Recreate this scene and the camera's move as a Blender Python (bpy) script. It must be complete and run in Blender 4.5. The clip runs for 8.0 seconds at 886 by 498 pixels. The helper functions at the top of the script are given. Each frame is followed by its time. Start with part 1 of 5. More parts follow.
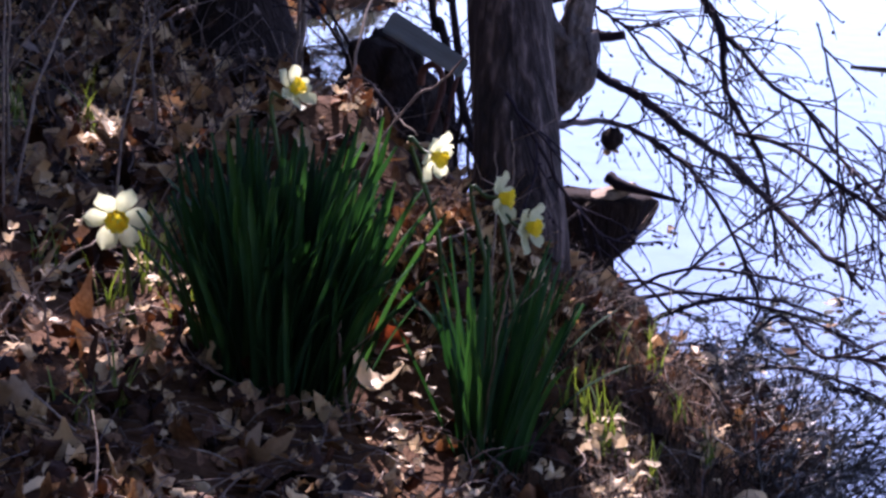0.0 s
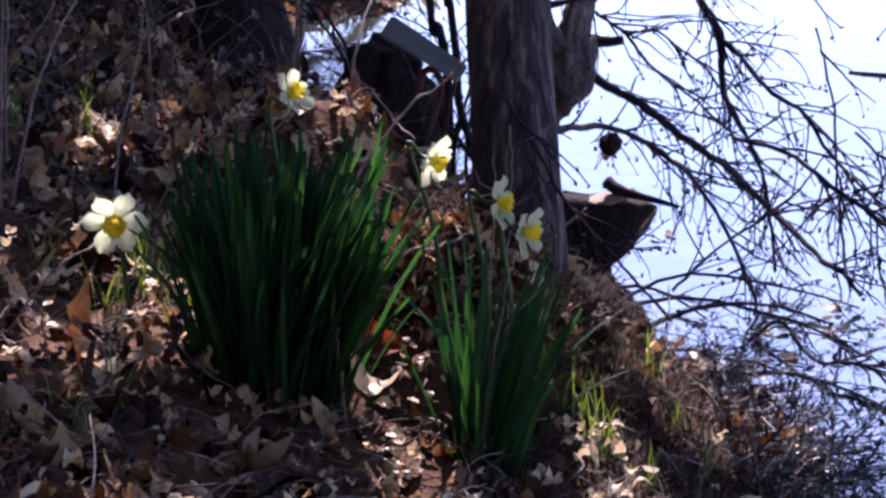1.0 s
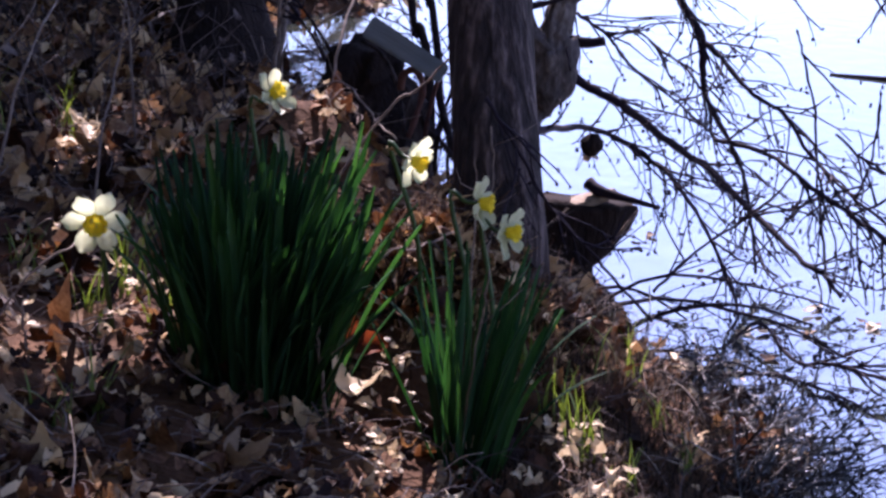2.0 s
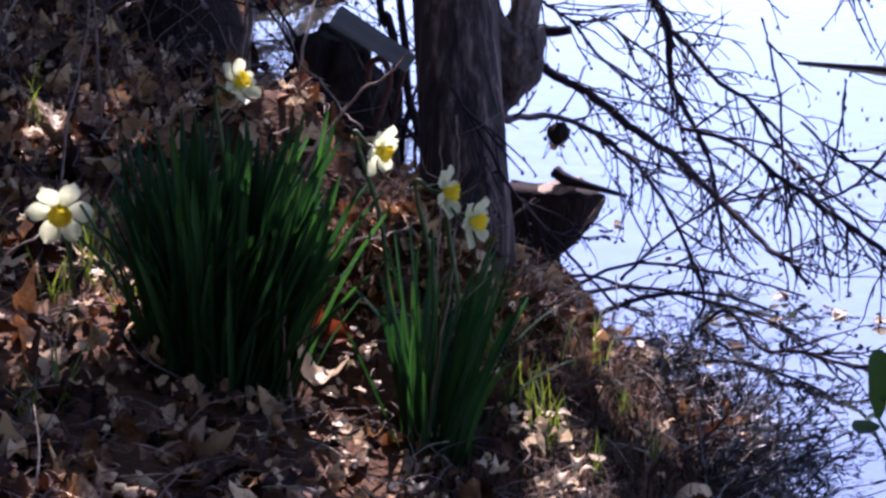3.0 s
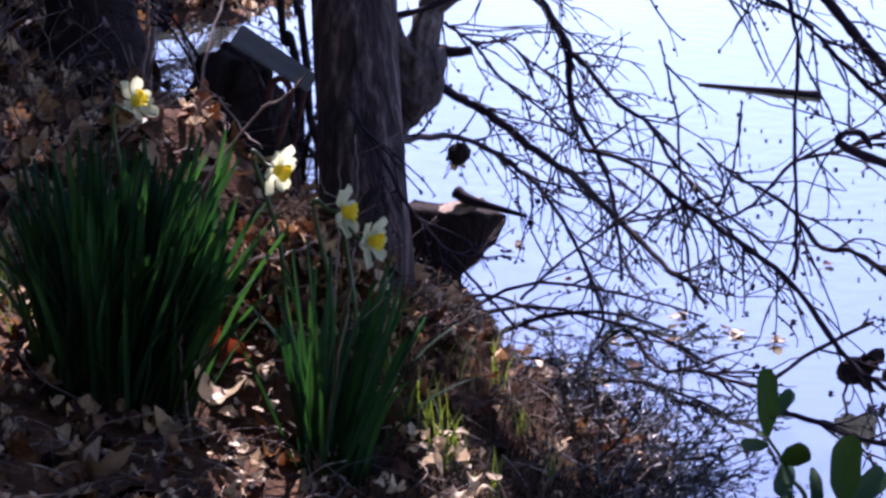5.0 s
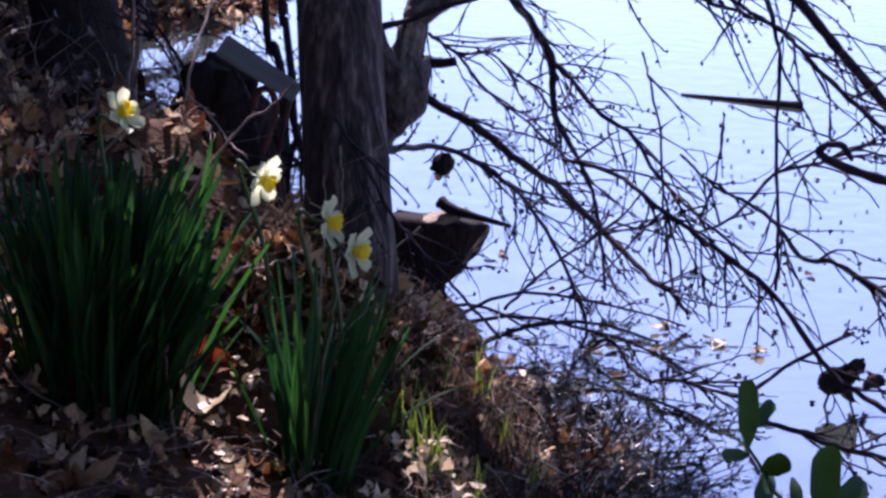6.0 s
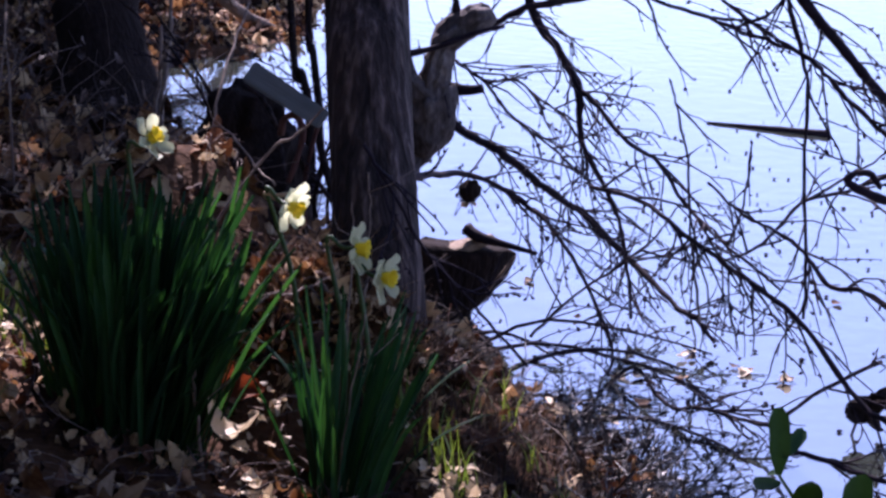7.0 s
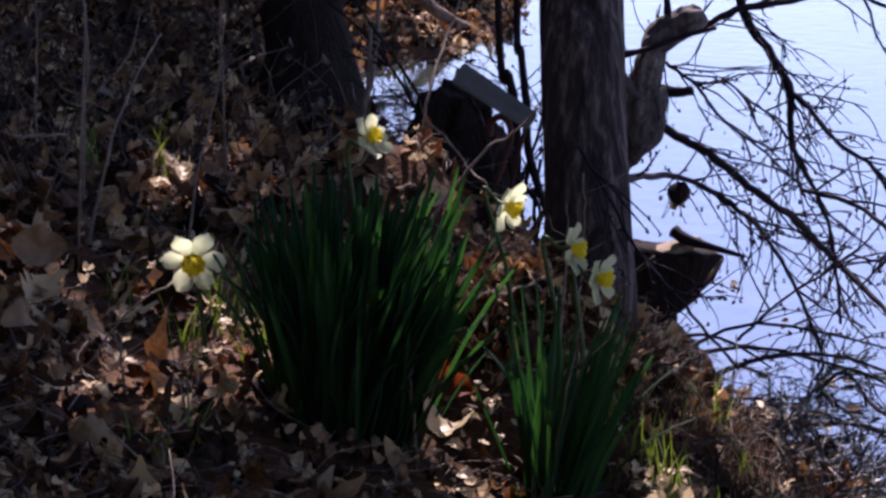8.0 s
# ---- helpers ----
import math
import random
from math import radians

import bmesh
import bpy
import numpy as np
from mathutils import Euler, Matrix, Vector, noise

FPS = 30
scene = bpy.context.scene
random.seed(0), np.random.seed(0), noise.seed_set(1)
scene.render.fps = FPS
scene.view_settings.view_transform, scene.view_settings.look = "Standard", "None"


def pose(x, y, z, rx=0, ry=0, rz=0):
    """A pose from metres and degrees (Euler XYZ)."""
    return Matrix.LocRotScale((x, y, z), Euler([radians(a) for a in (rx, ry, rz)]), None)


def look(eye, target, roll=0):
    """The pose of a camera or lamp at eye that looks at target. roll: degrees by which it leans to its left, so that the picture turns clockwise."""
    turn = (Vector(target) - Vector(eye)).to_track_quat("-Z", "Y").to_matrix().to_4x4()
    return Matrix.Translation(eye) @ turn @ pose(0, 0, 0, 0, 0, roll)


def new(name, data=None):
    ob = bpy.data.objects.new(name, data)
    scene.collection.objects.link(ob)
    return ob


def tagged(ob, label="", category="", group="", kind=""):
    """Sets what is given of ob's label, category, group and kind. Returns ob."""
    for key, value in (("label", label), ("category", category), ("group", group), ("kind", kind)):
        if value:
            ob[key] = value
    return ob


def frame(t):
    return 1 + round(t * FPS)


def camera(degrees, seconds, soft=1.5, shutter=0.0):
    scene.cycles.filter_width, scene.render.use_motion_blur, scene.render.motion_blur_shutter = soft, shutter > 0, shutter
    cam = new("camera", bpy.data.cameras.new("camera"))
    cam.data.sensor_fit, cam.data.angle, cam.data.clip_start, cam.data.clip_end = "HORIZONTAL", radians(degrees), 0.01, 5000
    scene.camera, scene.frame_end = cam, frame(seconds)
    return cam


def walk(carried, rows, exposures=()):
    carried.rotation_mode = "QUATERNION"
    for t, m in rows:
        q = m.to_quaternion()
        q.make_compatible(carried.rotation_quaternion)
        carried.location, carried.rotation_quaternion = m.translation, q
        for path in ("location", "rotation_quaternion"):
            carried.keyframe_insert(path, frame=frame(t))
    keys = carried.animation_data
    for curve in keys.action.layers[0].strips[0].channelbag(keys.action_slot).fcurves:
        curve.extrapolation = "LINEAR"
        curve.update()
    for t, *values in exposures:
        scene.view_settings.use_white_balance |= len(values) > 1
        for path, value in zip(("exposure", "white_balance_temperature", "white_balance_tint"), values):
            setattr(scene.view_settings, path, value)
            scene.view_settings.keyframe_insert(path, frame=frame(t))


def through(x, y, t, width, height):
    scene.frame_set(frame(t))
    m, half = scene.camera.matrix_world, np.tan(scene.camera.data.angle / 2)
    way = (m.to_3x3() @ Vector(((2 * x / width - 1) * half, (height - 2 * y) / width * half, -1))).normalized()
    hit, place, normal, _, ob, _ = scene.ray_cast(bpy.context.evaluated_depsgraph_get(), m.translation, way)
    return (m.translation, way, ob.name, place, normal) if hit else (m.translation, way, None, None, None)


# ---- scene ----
# ---- camera ----
cam = camera(25.25, 8.0, soft=2.8)
PATH = [
    (0, (0.0, 0.0, 1.35), (0.0, 1.9021, 0.732), 0.00),
    (0.5, (0.0016, 0.0024, 1.3492), (-0.0006, 1.9057, 0.7347), 0.03),
    (1, (-0.0011, 0.0043, 1.3475), (0.0015, 1.9081, 0.7348), 0.11),
    (1.5, (-0.0018, 0.0031, 1.3467), (0.0089, 1.9075, 0.7355), 0.28),
    (3, (0.0115, 0.0016, 1.3466), (0.0597, 1.9019, 0.7249), 0.44),
    (3.5, (0.0219, -0.0039, 1.3459), (0.0863, 1.8928, 0.7148), 0.32),
    (4, (0.0259, -0.0039, 1.3468), (0.1152, 1.892, 0.7163), 0.55),
    (4.5, (0.0278, -0.0004, 1.3452), (0.1465, 1.8989, 0.73), 1.02),
    (6, (0.0234, -0.0228, 1.3578), (0.1812, 1.8807, 0.7648), 1.65),
    (6.5, (0.0256, -0.0279, 1.3595), (0.1678, 1.8781, 0.7706), 1.53),
    (7, (0.0136, -0.0233, 1.3569), (0.1495, 1.8898, 0.7898), 1.69),
    (7.5, (-0.0032, -0.025, 1.3644), (0.0931, 1.8954, 0.8142), 1.81),
    (8, (-0.0336, -0.038, 1.3569), (-0.0844, 1.8789, 0.7885), 0.74),
]
EXPOSURES = [(0.0, 1.75, 5700, 44), (3.0, 1.66, 5650, 44), (5.0, 1.53, 5600, 44), (6.0, 1.37, 5500, 44), (7.0, 1.32, 5520, 44), (7.5, 1.24, 5600, 43), (8.0, 1.10, 5900, 39)]
walk(cam, [(t, look(eye, target, roll)) for t, eye, target, roll in PATH], EXPOSURES)

# ---- light: low spring sun over the water, ahead and to the right ----
SUN_ELEVATION, SUN_AZIMUTH = 42.0, -1.5      # azimuth in degrees from +y towards +x
SUN_DIR = Vector((math.sin(radians(SUN_AZIMUTH)) * math.cos(radians(SUN_ELEVATION)),
                  math.cos(radians(SUN_AZIMUTH)) * math.cos(radians(SUN_ELEVATION)),
                  math.sin(radians(SUN_ELEVATION))))
world = bpy.data.worlds.new("sky")
scene.world = world
world.use_nodes = True
wn = world.node_tree
wn.nodes.clear()
sky = wn.nodes.new("ShaderNodeTexSky")
sky.sky_type, sky.sun_disc = "NISHITA", False
sky.sun_elevation, sky.sun_rotation = radians(SUN_ELEVATION), radians(SUN_AZIMUTH)
sky.dust_density = 0.45
back = wn.nodes.new("ShaderNodeBackground")
back.inputs["Strength"].default_value = 0.083
wout = wn.nodes.new("ShaderNodeOutputWorld")
wn.links.new(sky.outputs[0], back.inputs[0])
wn.links.new(back.outputs[0], wout.inputs[0])
sun_data = bpy.data.lights.new("sun", "SUN")
sun_data.energy, sun_data.angle, sun_data.color = 5.0, radians(0.5), (1.0, 0.91, 0.76)
sun = new("sun", sun_data)
sun.matrix_world = look(SUN_DIR * 30, (0, 0, 0))


# ---- materials ----
def material(name):
    m = bpy.data.materials.new(name)
    m.use_nodes = True
    t = m.node_tree
    t.nodes.clear()
    return m, t.nodes, t.links


def ramp(nodes, links, fac, stops):
    r = nodes.new("ShaderNodeValToRGB")
    els = r.color_ramp.elements
    while len(els) < len(stops):
        els.new(0.5)
    for e, (p, c) in zip(els, stops):
        e.position, e.color = p, (*c, 1)
    links.new(fac, r.inputs[0])
    return r.outputs[0]


def surface(name, stops, scale, rough, bump=0.3, fine=8.0, source="object", stretch=(1, 1, 1), through=0.0, glow=None, metal=0.0, vary=0.0, spec=0.3, depth=0.004):
    """Noise-coloured surface with grain at two scales, optional light passing through it."""
    m, n, l = material(name)
    co = n.new("ShaderNodeTexCoord")
    mp = n.new("ShaderNodeMapping")
    mp.inputs["Scale"].default_value = stretch
    l.new(co.outputs["Object"], mp.inputs[0])
    a = n.new("ShaderNodeTexNoise")
    a.inputs["Scale"].default_value, a.inputs["Detail"].default_value = scale, 5
    b = n.new("ShaderNodeTexNoise")
    b.inputs["Scale"].default_value, b.inputs["Detail"].default_value = scale * fine, 3
    l.new(mp.outputs[0], a.inputs["Vector"])
    l.new(mp.outputs[0], b.inputs["Vector"])
    mix = n.new("ShaderNodeMix")
    mix.inputs[0].default_value = 0.4
    l.new(a.outputs[0], mix.inputs[2])
    l.new(b.outputs[0], mix.inputs[3])
    fac = mix.outputs[0]
    if source in ("island", "random"):
        if source == "island":
            rnd = n.new("ShaderNodeNewGeometry").outputs["Random Per Island"]
        else:
            rnd = n.new("ShaderNodeObjectInfo").outputs["Random"]
        mm = n.new("ShaderNodeMath")
        mm.operation = "MULTIPLY_ADD"
        mm.inputs[1].default_value, mm.inputs[2].default_value = vary, -0.5 * vary
        l.new(rnd, mm.inputs[0])
        ad = n.new("ShaderNodeMath")
        ad.operation = "ADD"
        l.new(fac, ad.inputs[0])
        l.new(mm.outputs[0], ad.inputs[1])
        fac = ad.outputs[0]
    col = ramp(n, l, fac, stops)
    p = n.new("ShaderNodeBsdfPrincipled")
    p.inputs["Roughness"].default_value, p.inputs["Metallic"].default_value = rough, metal
    p.inputs["Specular IOR Level"].default_value = spec
    l.new(col, p.inputs["Base Color"])
    bp = n.new("ShaderNodeBump")
    bp.inputs["Strength"].default_value, bp.inputs["Distance"].default_value = bump, depth
    l.new(mix.outputs[0], bp.inputs["Height"])
    l.new(bp.outputs[0], p.inputs["Normal"])
    out = n.new("ShaderNodeOutputMaterial")
    if through > 0:
        tr = n.new("ShaderNodeBsdfTranslucent")
        if glow:
            mc = n.new("ShaderNodeMix")
            mc.data_type, mc.blend_type = "RGBA", "MULTIPLY"
            mc.inputs[0].default_value = 1.0
            l.new(col, mc.inputs[6])
            mc.inputs[7].default_value = (*glow, 1)
            l.new(mc.outputs[2], tr.inputs[0])
        else:
            l.new(col, tr.inputs[0])
        ms = n.new("ShaderNodeMixShader")
        ms.inputs[0].default_value = through
        l.new(p.outputs[0], ms.inputs[1])
        l.new(tr.outputs[0], ms.inputs[2])
        l.new(ms.outputs[0], out.inputs[0])
    else:
        l.new(p.outputs[0], out.inputs[0])
    return m


def water_material():
    m, n, l = material("pond_water")
    co = n.new("ShaderNodeTexCoord")
    a = n.new("ShaderNodeTexNoise")
    a.inputs["Scale"].default_value, a.inputs["Detail"].default_value = 13.0, 3
    b = n.new("ShaderNodeTexNoise")
    b.inputs["Scale"].default_value, b.inputs["Detail"].default_value = 1.3, 2
    l.new(co.outputs["Object"], a.inputs["Vector"])
    l.new(co.outputs["Object"], b.inputs["Vector"])
    mix = n.new("ShaderNodeMix")
    mix.inputs[0].default_value = 0.4
    l.new(a.outputs[0], mix.inputs[2])
    l.new(b.outputs[0], mix.inputs[3])
    bp = n.new("ShaderNodeBump")
    bp.inputs["Strength"].default_value, bp.inputs["Distance"].default_value = 0.22, 0.012
    l.new(mix.outputs[0], bp.inputs["Height"])
    p = n.new("ShaderNodeBsdfPrincipled")
    p.inputs["Base Color"].default_value = (0.05, 0.06, 0.05, 1)
    p.inputs["Roughness"].default_value, p.inputs["IOR"].default_value = 0.03, 1.33
    l.new(bp.outputs[0], p.inputs["Normal"])
    g = n.new("ShaderNodeBsdfGlossy")
    g.inputs["Roughness"].default_value = 0.03
    g.inputs["Color"].default_value = (0.86, 0.93, 1.0, 1)
    l.new(bp.outputs[0], g.inputs["Normal"])
    ms = n.new("ShaderNodeMixShader")
    ms.inputs[0].default_value = 0.47
    l.new(p.outputs[0], ms.inputs[1])
    l.new(g.outputs[0], ms.inputs[2])
    out = n.new("ShaderNodeOutputMaterial")
    l.new(ms.outputs[0], out.inputs[0])
    return m


SOIL = surface("dark_soil", [(0.25, (0.0242, 0.0113, 0.0056)), (0.5, (0.0715, 0.035, 0.016)), (0.75, (0.143, 0.0772, 0.036))], 9, 0.95, 0.8, 9, depth=0.02, spec=0.15)
LITTER = surface("dead_leaf", [(0.05, (0.0154, 0.00618, 0.0032)), (0.38, (0.0825, 0.035, 0.016)), (0.66, (0.209, 0.11, 0.0512)), (0.88, (0.374, 0.237, 0.116)), (1.0, (0.55, 0.397, 0.212))],
                 40, 0.75, 0.7, 4, "island", through=0.14, glow=(1.0, 0.7, 0.45), vary=1.5, spec=0.22)
LEAF_ONE = surface("fallen_leaf", [(0.1, (0.0286, 0.0103, 0.0048)), (0.42, (0.099, 0.0453, 0.0208)), (0.72, (0.22, 0.124, 0.06)), (1.0, (0.462, 0.33, 0.176))],
                   40, 0.7, 0.7, 4, "random", through=0.08, glow=(1.0, 0.75, 0.55), vary=1.2, spec=0.22)
STRAW = surface("dead_grass", [(0.2, (0.033, 0.0165, 0.008)), (0.55, (0.11, 0.0577, 0.0272)), (0.9, (0.352, 0.227, 0.116))], 20, 0.8, 0.2, 4, "island", through=0.4, vary=0.7, spec=0.15)
PALE_LEAF = surface("pale_leaf", [(0.2, (0.099, 0.0597, 0.032)), (0.8, (0.264, 0.18, 0.1))], 20, 0.7, 0.6, 6, through=0.08, glow=(1.0, 0.8, 0.6), spec=0.2)
# pale stops put the brightness of sunlight into the leaf's colour
SUNFLECK = surface("bleached_leaf", [(0.2, (0.5, 0.37, 0.2)), (0.8, (0.74, 0.61, 0.39))], 25, 0.5, 0.4, 6, "random", through=0.3, vary=0.3)
RUST_LEAF = surface("rust_leaf", [(0.3, (0.05, 0.016, 0.008)), (0.7, (0.2, 0.06, 0.02))], 45, 0.75, 0.9, 5, through=0.4, glow=(1.1, 0.7, 0.5), spec=0.2)
BLADE = surface("daffodil_blade", [(0.2, (0.006, 0.026, 0.013)), (0.5, (0.015, 0.053, 0.023)), (0.85, (0.042, 0.114, 0.038))], 12, 0.55, 0.25, 5, "random",
                (6, 6, 0.6), through=0.28, glow=(1.3, 1.6, 0.45), vary=0.5, spec=0.2)
GRASS = surface("green_shoot", [(0.2, (0.05, 0.09, 0.02)), (0.8, (0.15, 0.22, 0.05))], 12, 0.5, 0.2, 5, "island", through=0.35, glow=(1.6, 1.5, 0.5), vary=0.6)
PETAL = surface("cream_petal", [(0.25, (0.52, 0.56, 0.32)), (0.75, (0.66, 0.7, 0.46))], 40, 0.55, 0.3, 4, stretch=(1, 1, 0.3), through=0.58, spec=0.3)
CORONA = surface("yellow_corona", [(0.2, (0.82, 0.66, 0.015)), (0.8, (0.9, 0.8, 0.04))], 60, 0.5, 0.4, 3, through=0.5)
STEM = surface("green_stem", [(0.2, (0.025, 0.055, 0.016)), (0.8, (0.06, 0.11, 0.03))], 20, 0.5, 0.2, 4, through=0.0)
SPATHE = surface("papery_spathe", [(0.2, (0.3, 0.22, 0.12)), (0.8, (0.5, 0.4, 0.25))], 30, 0.7, 0.2, 4, through=0.3)
BARK = surface("furrowed_bark", [(0.38, (0.007, 0.0045, 0.0045)), (0.52, (0.034, 0.025, 0.024)), (0.68, (0.17, 0.13, 0.12))], 34, 0.9, 1.0, 3, stretch=(1, 1, 0.05), depth=0.02)
SMOOTH_BARK = surface("grey_smooth_bark", [(0.3, (0.02, 0.016, 0.016)), (0.5, (0.09, 0.076, 0.072)), (0.75, (0.27, 0.235, 0.215))], 22, 0.85, 1.0, 6, stretch=(1, 1, 0.5), depth=0.008)
TWIG = surface("dark_twig", [(0.25, (0.008, 0.006, 0.010)), (0.7, (0.03, 0.022, 0.03))], 40, 0.85, 0.4, 4, spec=0.12)
DRY = surface("dry_stalk", [(0.25, (0.07, 0.05, 0.038)), (0.55, (0.17, 0.125, 0.095)), (0.85, (0.36, 0.29, 0.22))], 30, 0.8, 0.4, 4, "island", vary=0.5)
BRAMBLE = surface("dead_bramble", [(0.25, (0.03, 0.022, 0.02)), (0.6, (0.08, 0.058, 0.05)), (0.9, (0.2, 0.15, 0.12))], 30, 0.8, 0.4, 4, "island", vary=0.6)
WET = surface("wet_grass", [(0.2, (0.009, 0.005, 0.0035)), (0.5, (0.028, 0.0155, 0.009)), (0.8, (0.055, 0.037, 0.018)), (1.0, (0.13, 0.09, 0.05))], 20, 0.75, 0.2, 4, "island", through=0.12, vary=0.9, spec=0.15)
ROT = surface("rotten_wood", [(0.25, (0.006, 0.004, 0.004)), (0.55, (0.02, 0.014, 0.012)), (0.85, (0.055, 0.036, 0.028))], 18, 0.95, 1.0, 5, stretch=(1, 1, 0.3), depth=0.02, spec=0.12)
REDBARK = surface("red_bark", [(0.25, (0.02, 0.008, 0.007)), (0.55, (0.09, 0.04, 0.03)), (0.85, (0.22, 0.11, 0.08))], 20, 0.85, 0.8, 5, stretch=(1, 1, 0.3), depth=0.01, spec=0.15)
CUT = surface("cut_wood", [(0.3, (0.08, 0.055, 0.035)), (0.5, (0.24, 0.18, 0.12)), (0.75, (0.46, 0.37, 0.26))], 60, 0.85, 0.8, 5)
BOARD = surface("weathered_board", [(0.2, (0.10, 0.115, 0.105)), (0.5, (0.15, 0.17, 0.16)), (0.8, (0.21, 0.235, 0.22))], 14, 0.85, 0.5, 6, stretch=(0.25, 2, 2))
BROAD = surface("evergreen_leaf", [(0.2, (0.008, 0.026, 0.010)), (0.8, (0.02, 0.052, 0.018))], 20, 0.6, 0.5, 5, "random", through=0.07, glow=(1.4, 1.5, 0.5), vary=0.4, spec=0.06)
SEDGE = surface("grey_sedge", [(0.2, (0.008, 0.006, 0.006)), (0.5, (0.022, 0.018, 0.016)), (0.8, (0.06, 0.056, 0.048)), (1.0, (0.36, 0.36, 0.35))], 20, 0.46, 0.2, 4, "island", through=0.12, vary=0.9, spec=0.4)
CROWN = surface("crown_leaf", [(0.2, (0.04, 0.06, 0.02)), (0.8, (0.1, 0.11, 0.04))], 9, 0.6, 0.3, 5, "island", through=0.1, vary=0.6)
WATER = water_material()


# ---- builders ----
def link_mesh(name, bm, mat, smooth=True):
    me = bpy.data.meshes.new(name)
    bm.to_mesh(me)
    bm.free()
    me.materials.append(mat)
    if smooth:
        me.polygons.foreach_set("use_smooth", [True] * len(me.polygons))
    return me


def part(name, bm, mat, parent, label="", smooth=True):
    me = bm if isinstance(bm, bpy.types.Mesh) else link_mesh(name, bm, mat, smooth)
    ob = new(name, me)
    ob.parent = parent
    if label:
        tagged(ob, label)
    return ob


def thing(name, bm, mat, label, category, group="", kind="", smooth=True):
    me = bm if isinstance(bm, bpy.types.Mesh) else link_mesh(name, bm, mat, smooth)
    return tagged(new(name, me), label, category, group, kind)


def holder(name, place, label, category, group=""):
    ob = new(name)
    ob.location = place
    ob.empty_display_size = 0.05
    return tagged(ob, label, category, group)


def soup(name, verts, faces, mat, smooth=True):
    me = bpy.data.meshes.new(name)
    me.from_pydata(verts, [], faces)
    me.materials.append(mat)
    if smooth:
        me.polygons.foreach_set("use_smooth", [True] * len(me.polygons))
    return me


def curve_points(pts, steps=4):
    """A smooth line through the points."""
    p = [Vector(q) for q in pts]
    if len(p) < 3:
        return [p[0].lerp(p[-1], k / steps) for k in range(steps + 1)]
    p = [2 * p[0] - p[1]] + p + [2 * p[-1] - p[-2]]
    out = []
    for k in range(1, len(p) - 2):
        a, b, c, d = p[k - 1:k + 3]
        for s in range(steps):
            t = s / steps
            out.append(0.5 * (2 * b + (c - a) * t + (2 * a - 5 * b + 4 * c - d) * t * t + (3 * b - a - 3 * c + d) * t ** 3))
    return out + [p[-2]]


class Soup:
    """Vertices and faces of many small pieces of one mesh."""

    def __init__(self):
        self.v, self.f = [], []

    def tube(self, pts, r0, r1, sides=5, bumpy=0.0):
        n, base = len(pts), len(self.v)
        side = None
        for k, q in enumerate(pts):
            way = (pts[min(k + 1, n - 1)] - pts[max(k - 1, 0)])
            way = way.normalized() if way.length > 1e-9 else Vector((0, 0, 1))
            if side is None:
                side = way.orthogonal().normalized()
            side = (side - way * side.dot(way)).normalized()
            up = way.cross(side)
            r = r0 + (r1 - r0) * k / max(1, n - 1)
            if bumpy:
                r *= 1 + bumpy * noise.noise(q * 45.0)
            for j in range(sides):
                a = 2 * math.pi * j / sides
                self.v.append(tuple(q + (side * math.cos(a) + up * math.sin(a)) * r))
        for k in range(n - 1):
            for j in range(sides):
                a, b = base + k * sides + j, base + k * sides + (j + 1) % sides
                self.f.append((a, b, b + sides, a + sides))
        self.f.append(tuple(range(base + sides - 1, base - 1, -1)))
        self.f.append(tuple(range(base + (n - 1) * sides, base + n * sides)))

    def bud(self, q, way, size):
        base, way = len(self.v), way.normalized()
        s = way.orthogonal().normalized() * size * 0.5
        u = way.cross(s)
        self.v += [tuple(q - way * size * 0.6)] + [tuple(q + d) for d in (s, u, -s, -u)] + [tuple(q + way * size)]
        for j in range(4):
            self.f += [(base, base + 1 + (j + 1) % 4, base + 1 + j), (base + 5, base + 1 + j, base + 1 + (j + 1) % 4)]

    def add(self, verts, faces, m):
        base = len(self.v)
        self.v += [tuple(m @ Vector(q)) for q in verts]
        self.f += [tuple(base + i for i in f) for f in faces]

    def mesh(self, name, mat, smooth=True):
        return soup(name, self.v, self.f, mat, smooth)


def shore_x(y):
    """The x of the waterline at y."""
    return float(np.interp(y, [-20, 0.0, 2.0, 2.6, 2.85, 3.0, 3.15, 3.3, 3.47, 3.8, 4.12, 4.35, 4.6, 5.0, 5.3, 5.55, 5.7, 5.9, 6.6, 6.85, 7.0, 7.25, 9, 20],
                           [9, 1.75, 0.85, 0.53, 0.58, 0.62, 0.59, 0.49, 0.42, 0.36, 0.27, 0.13, -0.03, -0.08, -0.18, -0.3, -0.42, -0.48, -0.52, -0.45, -0.2, 0.0, 0.15, 3]))


